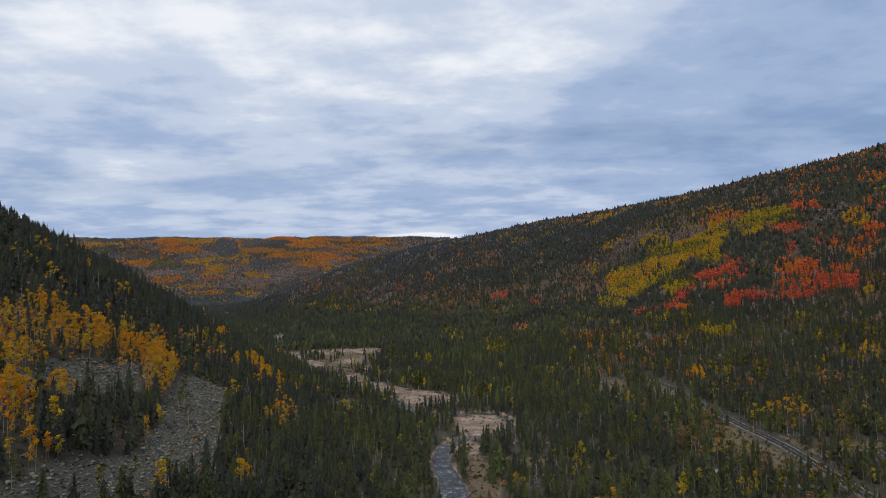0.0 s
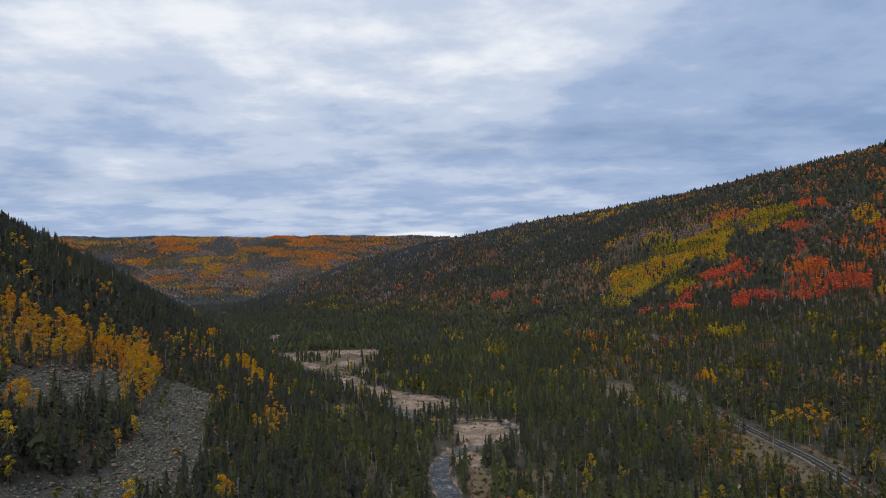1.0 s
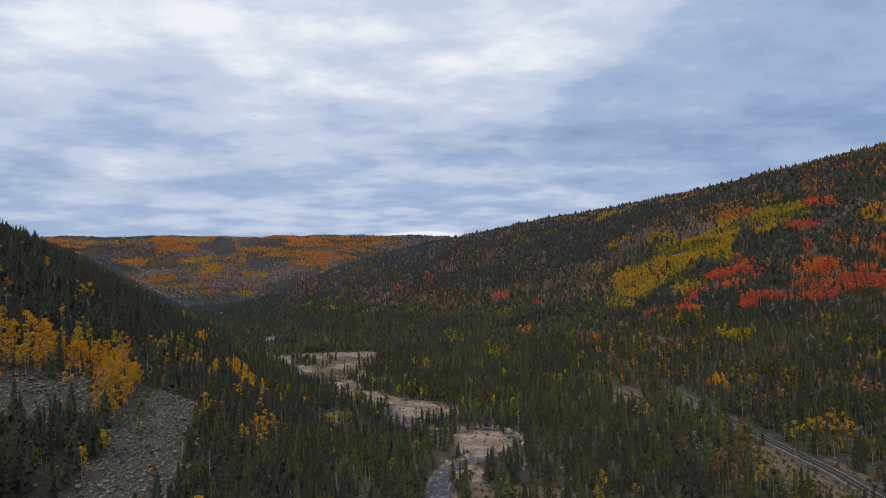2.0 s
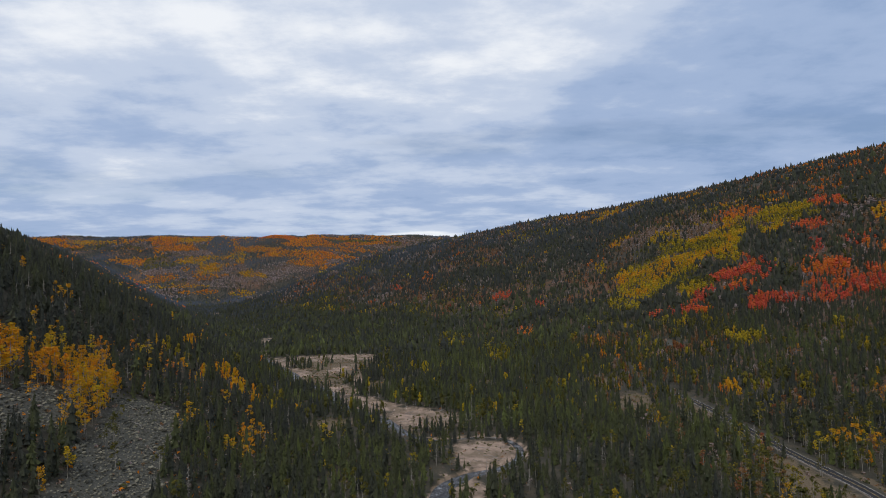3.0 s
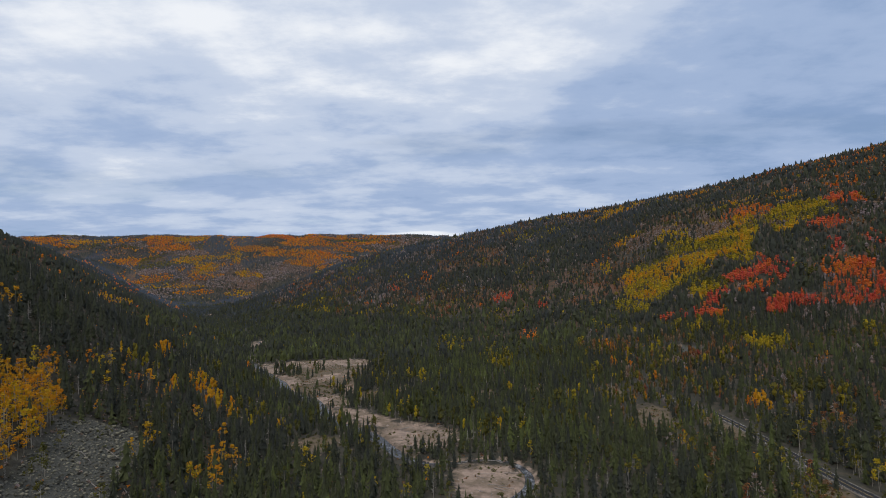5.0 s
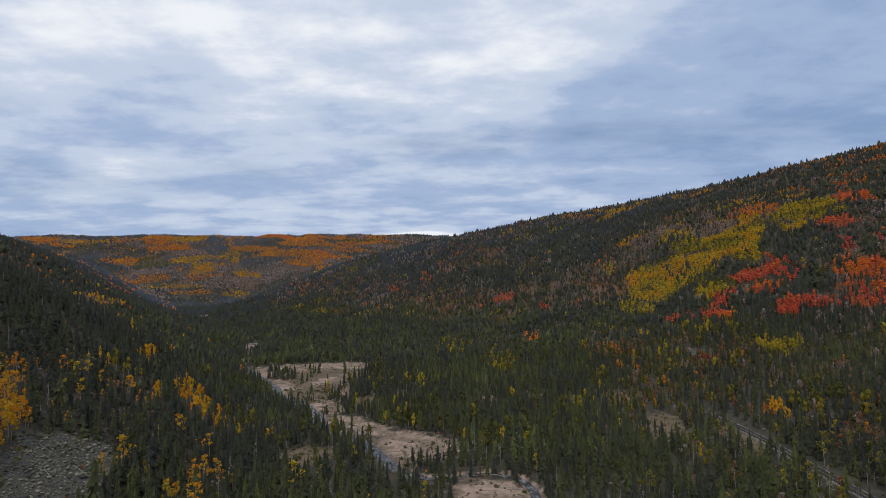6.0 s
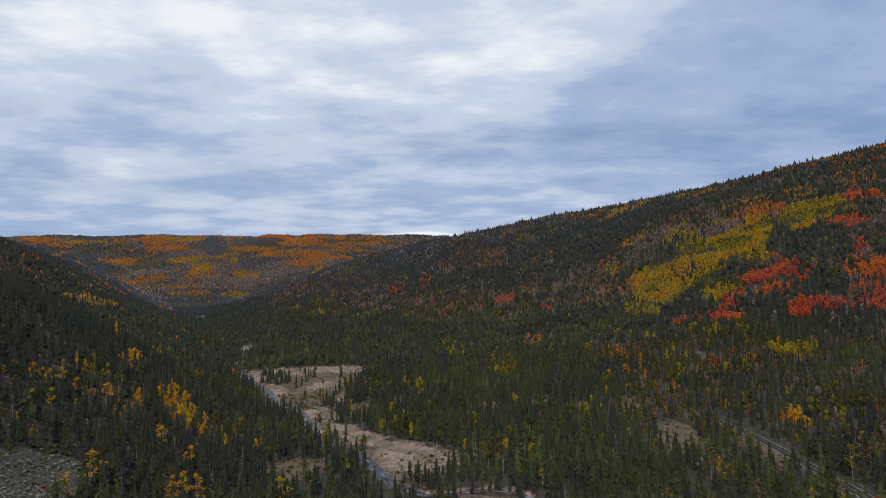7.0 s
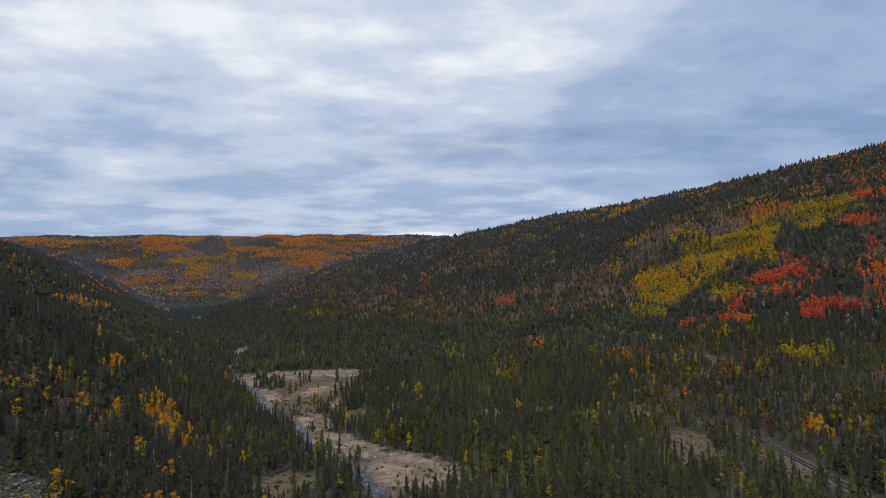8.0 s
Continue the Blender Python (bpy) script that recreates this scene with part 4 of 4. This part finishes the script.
def forest(name, g, shapes, tall, broad, mats, label, hue=None):
    if not len(g["x"]):
        return
    t = g["size"] * tall
    V, F, S, A = planted(shapes, g["pick"] % len(shapes), g["x"], g["y"], g["z"] - 0.15, t, t * broad * g["breadth"], g["turn"], g["hue"] if hue is None else hue)
    ob = mesh_object(name, V, F, mats, slots=np.minimum(S, 1), attributes=[("hue", A)])
    tagged(ob, label, "trees", kind="stuff")


CONIFER_TALL, ASPEN_TALL = 11.0, 10.2
CON_A = [conifer_shape(s, 20, 0.06, 0.205, 3, 0.85, 38) for s in range(6)] + [conifer_shape(40 + s, 16, 0.12, 0.185, 3, 0.45, 44) for s in range(6)]
CON_B = [conifer_shape(80 + s, 8, 0.05, 0.225, 3, 0.85, 0, 3) for s in range(5)] + [conifer_shape(90 + s, 8, 0.10, 0.19, 3, 0.42, 0, 3) for s in range(6)]
CON_C = [far_conifer_shape(120 + s, 2 + s % 2, 4, 0.20 + 0.02 * (s % 3)) for s in range(6)] + [far_pine_shape(140 + s) for s in range(6)]
CON_D = [far_conifer_shape(150 + s, 2, 4) for s in range(4)]
ASP_A = [aspen_shape(200 + s, 90, 0.036, 3, 4, 0.28, 0.128) for s in range(8)]
ASP_B = [aspen_shape(230 + s, 24, 0.048, 0, 3, 0.30, 0.125, lobes=2) for s in range(6)]
ASP_C = [aspen_shape(260 + s, 4, 0.080, 0, 3, 0.34, 0.13, lobes=2) for s in range(8)]
ASP_D = [aspen_shape(290 + s, 1, 0.16, 0, 0, 0.05, 0.32, lobes=1) for s in range(4)]
SNAG_B = [snag_shape(330 + s, 5) for s in range(4)]
SNAG_M = [snag_shape(340 + s, 14) for s in range(4)]
SNAG_A = [snag_shape(320 + s, 40) for s in range(4)]


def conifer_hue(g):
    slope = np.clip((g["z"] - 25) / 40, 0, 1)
    # hue sinks towards 0 with y: far conifers get haze in their colour
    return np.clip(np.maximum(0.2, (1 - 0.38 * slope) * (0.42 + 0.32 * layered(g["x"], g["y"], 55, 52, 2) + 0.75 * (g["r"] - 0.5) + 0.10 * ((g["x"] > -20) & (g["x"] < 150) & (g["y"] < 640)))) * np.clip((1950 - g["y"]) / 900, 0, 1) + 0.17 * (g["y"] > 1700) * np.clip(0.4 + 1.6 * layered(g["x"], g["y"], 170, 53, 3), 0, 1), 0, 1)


NEAR_CONIFERS, NEAR_ASPENS = 290, 280


def nearest(g, count):
    """The plants of a group that stand nearest to the start of the flight, by plan."""
    d = np.hypot(g["x"], g["y"] - 110) + np.where((g["y"] < (80 - g["z"]) / 0.4) | (np.abs(g["x"]) > 0.80 * g["y"]), 1000, 0)
    mask = np.zeros(len(d), bool)
    mask[np.argsort(d)[:count]] = True
    return mask


def zone(seed, bounds, step, shapes_c, shapes_a, snags, names, tall=1.0, single=False, edge=0.82, broad=(1.0, 1.0)):
    g = grow(seed, *bounds, step, edge)
    c, a = subset(g, ~g["leaf"]), subset(g, g["leaf"])
    dead = c["r"] < (0.05 if len(snags) else 0.0)
    con, snag = subset(c, ~dead), subset(c, dead)
    picked = None
    if single:
        deep = con["y"] < (81 - con["z"]) / 0.395
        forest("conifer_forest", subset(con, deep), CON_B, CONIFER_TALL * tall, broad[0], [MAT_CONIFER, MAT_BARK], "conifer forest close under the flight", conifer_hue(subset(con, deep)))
        con = subset(con, ~deep)
        mc, ma, ms = nearest(con, NEAR_CONIFERS), nearest(a, NEAR_ASPENS), nearest(snag, 60)
        picked = subset(con, mc), subset(a, ma), subset(snag, ms)
        con, a, snag = subset(con, ~mc), subset(a, ~ma), subset(snag, ~ms)
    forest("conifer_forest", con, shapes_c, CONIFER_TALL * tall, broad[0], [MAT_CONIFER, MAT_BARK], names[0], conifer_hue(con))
    forest("aspen_grove", a, shapes_a, ASPEN_TALL * tall, broad[1], [MAT_LEAF, MAT_ASPEN], names[1])
    if len(snag["x"]):
        forest("dead_conifers", snag, snags, CONIFER_TALL * tall * 0.95, 1.0, [MAT_DEAD, MAT_DEAD], "grey standing dead conifers among the living trees")
    return picked


zone(6, (-230, 230, -90, 148), 6.5, CON_C, ASP_B, (), ("conifer forest on the valley floor under the flight", "olive and yellow aspens under the flight"), 0.95, edge=9.0)
PICKED = zone(1, (-420, 420, 150, 430), 4.35, CON_A, ASP_A, SNAG_A, ("dense dark green conifer forest on the valley floor", "yellow and olive aspens among the valley conifers"), 0.98, True, broad=(1.08, 1.12))
zone(2, (-640, 640, 430, 720), 4.3, CON_B, ASP_B, SNAG_M, ("dense dark green conifer forest along the river", "golden and green aspens among the conifers"), 0.92, broad=(1.08, 1.12))
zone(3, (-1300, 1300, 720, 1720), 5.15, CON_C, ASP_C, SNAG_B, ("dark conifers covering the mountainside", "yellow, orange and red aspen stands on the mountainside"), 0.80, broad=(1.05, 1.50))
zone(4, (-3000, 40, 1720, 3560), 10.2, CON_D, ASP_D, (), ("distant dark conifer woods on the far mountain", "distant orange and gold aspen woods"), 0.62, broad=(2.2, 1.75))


def thicken_stands():
    """More aspens that close the coloured stands on the mountainside."""
    g = grow(8, 150, 720, 600, 1260, 4.6)
    stand = patches(g["x"], g["y"], YELLOW + LIME + RED + CORAL, 0.3, 30, 24) > 0.52
    forest("aspen_grove", subset(g, g["leaf"] & stand & (g["hue"] > 0.18) & (g["hue"] < 0.9)), ASP_C, ASPEN_TALL * 0.72, 1.6, [MAT_LEAF, MAT_ASPEN], "yellow and red aspens closing the mountainside stands")


thicken_stands()


def thicken_gold():
    """Small aspens that close the gold stand on the spur."""
    g = grow(7, -230, -135, 165, 410, 4.0)
    keep = g["leaf"] & (gold_mask(g["x"], g["y"]) > 0.50) & (talus_mask(g["x"], g["y"]) < 0.56)
    forest("aspen_grove", subset(g, keep), ASP_A, ASPEN_TALL * 0.95, 1.15, [MAT_LEAF, MAT_ASPEN], "gold aspens closing a stand above the talus slope")


thicken_gold()


# ---- single trees in the nearest stretch, each with its trunk and crown ----
def piece(name, shape, slot, mat, parent, hue=None, label=""):
    v, f, s = shape
    f = f[s == slot]
    used = np.unique(f)
    back = np.zeros(len(v), int)
    back[used] = np.arange(len(used))
    ob = mesh_object(name, v[used], back[f], [mat], attributes=[] if hue is None else [("hue", np.full(len(used), hue))], parent=parent)
    return tagged(ob, label)


def stand_up(name, kinds, rows, label, category, group):
    """Things from templates: each row names its template and the pose, scaled to its height and breadth."""
    made = {}
    for key, m in rows:
        if key not in made:
            base = new(name)
            base.empty_display_size = 0.5
            kinds(base, key)
            text = label(key)
            tagged(base, text, category, group)
            made[key] = (base, m)
        else:
            copy_thing(made[key][0], m)
    for base, m in made.values():
        base.matrix_basis = m


def tree_rows(g, tall, keys, broad=1.0):
    rows = []
    for i in range(len(g["x"])):
        t = g["size"][i] * tall
        w = t * broad * g["breadth"][i]
        rows.append((keys(i), pose(g["x"][i], g["y"][i], g["z"][i] - 0.15, 0, 0, math.degrees(g["turn"][i])) @ Matrix.Diagonal((w, w, t, 1))))
    return rows


def build_near_trees():
    con, asp, snag = PICKED
    con_hue = conifer_hue(con)
    con_shapes = [conifer_shape(500 + k, 70, 0.06 + 0.03 * (k % 3), 0.205, 6, 0.85, 150, 5) if k % 2 else conifer_shape(500 + k, 60, 0.14, 0.185, 6, 0.48, 160, 5) for k in range(6)]
    tones = (0.22, 0.36, 0.58, 0.85)
    words = ("grey-green", "dark green", "dull green", "bright green")

    def conifer(base, key):
        k, h = key
        piece("trunk", con_shapes[k], 1, MAT_BARK, base)
        piece("crown", con_shapes[k], 0, MAT_CONIFER, base, tones[h])

    keys = lambda i: (int(con["pick"][i] % 6), int(np.argmin(np.abs(np.array(tones) - con_hue[i]))))
    stand_up("conifer_tree", conifer, tree_rows(con, CONIFER_TALL * 0.98, keys, 1.08),
             lambda k: words[k[1]] + (" spire-shaped spruce tree with drooping boughs in dense forest" if k[0] % 2 else " lodgepole pine tree with bare lower trunk in forest"), "conifer tree", "conifers of the valley forest")

    asp_shapes = [aspen_shape(520 + k, 165, 0.030, 5, 5, 0.27 + 0.03 * (k % 3), 0.120) for k in range(5)]
    hues = (0.04, 0.16, 0.26, 0.34, 0.42, 0.48, 0.60, 0.75, 0.94, 0.985)
    names = ("green", "olive green", "yellow-green", "yellow", "golden yellow", "orange-gold", "orange", "red", "rusty brown", "greyish half-bare")

    def aspen(base, key):
        k, h = key
        trunk = piece("trunk", asp_shapes[k], 1, MAT_ASPEN, base, None, "slender pale trunk")
        for limb in range(5):
            piece("limb", asp_shapes[k], 2 + limb, MAT_ASPEN, trunk)
        piece("crown", asp_shapes[k], 0, MAT_LEAF, base, hues[h])

    keys = lambda i: (int(asp["pick"][i] % 5), int(np.argmin(np.abs(np.array(hues) - asp["hue"][i]))))
    stand_up("aspen_tree", aspen, tree_rows(asp, ASPEN_TALL * 0.98, keys, 1.08), lambda k: names[k[1]] + " autumn aspen tree with slender pale trunk on the slope", "aspen tree", "aspens in autumn colour")

    snags = [snag_shape(540 + k, 46) for k in range(3)]
    stand_up("dead_tree", lambda base, key: piece("trunk", snags[key], 1, MAT_DEAD, base), tree_rows(snag, CONIFER_TALL * 0.9, lambda i: int(snag["pick"][i] % 3)),
             lambda k: "bare grey standing dead conifer with brittle twigs", "dead tree", "dead trees of the valley forest")


build_near_trees()


# ---- shrubs on bars, clearings and talus ----
def build_shrubs():
    rng = np.random.default_rng(61)
    x, y = cells(rng, -170, 260, 170, 620, 4.5)
    g, m, t = gravel_mask(x, y), meadow_mask(x, y), talus_mask(x, y)
    d, half = along(RIVER, x, y)
    open_ground = ((g > 0.44) & (rng.random(len(x)) < 0.16)) | ((m > 0.45) & (rng.random(len(x)) < 0.60)) | ((t > 0.46) & (rng.random(len(x)) < 0.12))
    road = (np.abs(x - road_x(y)) > 6.5)
    keep = open_ground & (d > half + 2) & road & (np.abs(x) < 0.84 * y + 30)
    x, y, t = x[keep], y[keep], t[keep]
    z = land(x, y)
    shapes = [shrub_shape(560 + k, 26, 0.22) for k in range(4)]
    hues = (0.02, 0.09, 0.20, 0.98, 0.93)
    names = ("dark green", "olive", "yellowing", "brown", "rusty")
    rows = []
    for i in range(len(x)):
        h = int(rng.choice(5, p=(0.10, 0.20, 0.25, 0.10, 0.35) if t[i] > 0.46 else (0.50, 0.30, 0.06, 0.10, 0.04)))
        w, t_ = rng.uniform(1.0, 3.2), rng.uniform(0.8, 1.9)
        rows.append(((int(rng.integers(4)), h), pose(x[i], y[i], z[i] - 0.1, 0, 0, rng.uniform(0, 360)) @ Matrix.Diagonal((w, w, t_, 1))))
    rng.shuffle(rows)
    stand_up("shrub", lambda base, key: piece("foliage", shapes[key[0]], 0, MAT_LEAF, base, hues[key[1]]), rows[:290],
             lambda k: "low " + names[k[1]] + " shrub on open gravelly ground", "shrub", "shrubs on open ground")


build_shrubs()


# ---- undergrowth between the trees, talus blocks, river cobbles ----
def scatter_stuff(name, shapes, mat, label, category, x, y, tall, wide, hue, rng, sink=0.1):
    n = len(x)
    V, F, S, A = planted(shapes, rng.integers(0, len(shapes), n), x, y, land(x, y) - sink * tall, tall, wide, rng.uniform(0, 6.28, n), hue)
    tagged(mesh_object(name, V, F, [mat], attributes=[("hue", A)]), label, category, kind="stuff")


def build_stuff():
    rng = np.random.default_rng(62)
    x, y = cells(rng, -330, 420, 130, 720, 7.0)
    d, half = along(RIVER, x, y)
    keep = (d > half + 2) & (gravel_mask(x, y) < 0.45) & (np.abs(x - road_x(y)) > 6) & (np.abs(x) < 0.84 * y + 40) & (rng.random(len(x)) < 0.75)
    x, y = x[keep], y[keep]
    sx, sy = cells(rng, -215, -98, 130, 400, 3.8)
    keep = talus_mask(sx, sy) < 0.5
    x, y = np.concatenate([x, sx[keep]]), np.concatenate([y, sy[keep]])
    n = len(x)
    tone = layered(x, y, 50, 63, 3) + rng.normal(0, 0.3, n)
    hue = np.where(tone > 0.6, 0.56, np.where(tone > 0.1, 0.95, np.where(tone > -0.25, 0.98, 0.05)))
    scatter_stuff("undergrowth", [shrub_shape(580 + k, 6, 0.38) for k in range(4)], MAT_LEAF, "brown and olive brush under and between the trees", "undergrowth", x, y,
                  rng.uniform(0.7, 1.8, n), rng.uniform(0.8, 2.0, n), hue, rng)
    x, y = cells(rng, -215, 260, 235, 770, 2.6)
    d, half = along(RIVER, x, y)
    g, m = gravel_mask(x, y), meadow_mask(x, y)
    patchy = layered(x, y, 16, 66, 3)
    keep = (((g > 0.45) & (patchy > 0.16) & (rng.random(len(x)) < 0.5)) | ((m > 0.42) & (patchy > -0.2) & (rng.random(len(x)) < 0.6))) & (d > half + 1.5) & (np.abs(x - road_x(y)) > 5.5) & (np.abs(x) < 0.82 * y + 20)
    x, y = x[keep], y[keep]
    n = len(x)
    pick = rng.random(n)
    scatter_stuff("low_shrubs", [shrub_shape(590 + k, 6, 0.40) for k in range(4)], MAT_LEAF, "low olive and brown shrubs on gravel bars and clearings", "shrubs", x, y,
                  rng.uniform(0.4, 1.2, n), rng.uniform(0.6, 1.7, n), np.where(pick < 0.45, 0.04, np.where(pick < 0.7, 0.12, np.where(pick < 0.9, 0.95, 0.925))), rng)
    stones = [stone_shape(600 + k) for k in range(8)]
    x, y = cells(rng, -180, -90, 120, 390, 1.2)
    keep = talus_mask(x, y) > 0.46 + 0.05 * rng.random(len(x))
    x, y = x[keep], y[keep]
    size = np.clip(rng.lognormal(-0.30, 0.42, len(x)), 0.35, 2.2)
    scatter_stuff("talus_stones", stones, MAT_STONE, "loose grey lichened talus blocks on the slope", "stones", x, y, size, size * rng.uniform(0.9, 1.4, len(x)), np.zeros(len(x)), rng, -0.12)
    x, y = cells(rng, -215, 60, 230, 780, 3.0)
    d, half = along(RIVER, x, y)
    keep = ((gravel_mask(x, y) > 0.46) & (rng.random(len(x)) < 0.22)) | ((np.abs(d - half) < 1.6) & (rng.random(len(x)) < 0.5)) | ((d < half) & (rng.random(len(x)) < 0.10))
    x, y = x[keep], y[keep]
    size = np.clip(rng.lognormal(-0.7, 0.4, len(x)), 0.25, 1.4)
    scatter_stuff("river_stones", stones, MAT_COBBLE, "pale river boulders on the gravel bars", "stones", x, y, size, size * 1.3, np.zeros(len(x)), rng, -0.1)


build_stuff()


# ---- fallen and drifted logs ----
def log_mesh(seed, stubs):
    rng = random.Random(seed)
    sh = Shape()
    pts, x = [], 0.0
    for i in range(5):
        pts.append(Vector((i / 4, rng.uniform(-0.02, 0.02), rng.uniform(0, 0.012))))
    for i in range(4):
        sh.pole(pts[i], pts[i + 1], 0.022 * (1 - 0.17 * i), 0.022 * (1 - 0.17 * (i + 1)), 6, 0)
    for i in range(stubs):
        t = rng.uniform(0.25, 0.98)
        a = rng.uniform(0, 6.28)
        sh.pole((t, 0, 0.006), (t + rng.uniform(0.02, 0.09), 0.09 * math.cos(a), 0.01 + 0.08 * abs(math.sin(a))), 0.006, 0.002, 3, 0)
    for i in range(5):
        a = 6.28 * i / 5
        sh.pole((0.01, 0, 0), (-0.03, 0.05 * math.cos(a), 0.05 * math.sin(a)), 0.009, 0.003, 3, 0)
    v, f, s = sh.arrays()
    ob = mesh_object("fallen_log", v, f, [MAT_DEAD])
    return ob


def build_logs():
    rng = random.Random(64)
    spots = [(6 + 4.2 * k + rng.uniform(-2, 2), 392 + 3.0 * math.sin(k * 0.6) - 0.05 * (k - 4) ** 2 * 3, rng.uniform(-25, 25)) for k in range(8)]
    spots += [(rng.uniform(14, 34), rng.uniform(352, 384), rng.uniform(-40, 30)) for _ in range(7)]
    spots += [(rng.uniform(-28, 0), rng.uniform(424, 466), rng.uniform(0, 180)) for _ in range(12)]
    spots += [(rng.uniform(-160, -105), rng.uniform(695, 745), rng.uniform(-20, 20)) for _ in range(8)]
    spots += [(rng.uniform(-80, -45), 0, rng.uniform(90, 170)) for _ in range(5)]
    spots += [(rng.uniform(-168, -112), rng.uniform(175, 350), rng.uniform(-60, 60)) for _ in range(22)]
    bases = [log_mesh(650 + k, 6 + 2 * k) for k in range(3)]
    poses = []
    for k, (x, y, a) in enumerate(spots):
        y = y or 470 - 1.1 * (x + 45)
        L = rng.uniform(5, 11)
        ex, ey = x + L * math.cos(radians(a)), y + L * math.sin(radians(a))
        za, zb = float(land(x, y)), float(land(ex, ey))
        up = math.degrees(math.atan2(zb - za, L))
        poses.append((k % 3, pose(x, y, za + 0.18, 0, 0, a) @ pose(0, 0, 0, 0, -up, 0) @ Matrix.Diagonal((L, L, L, 1)), x < -100))
    for ob in bases:
        tagged(ob, "weathered grey fallen log with broken branch stubs on gravel", "log", "fallen and drifted logs")
    first = {}
    for k, m, on_slope in poses:
        if k not in first:
            first[k] = m
            continue
        ob = copy_thing(bases[k], m)
        if on_slope:
            tagged(ob, "weathered grey fallen trunk lying on the talus slope")
    for k, m in first.items():
        bases[k].matrix_basis = m


build_logs()
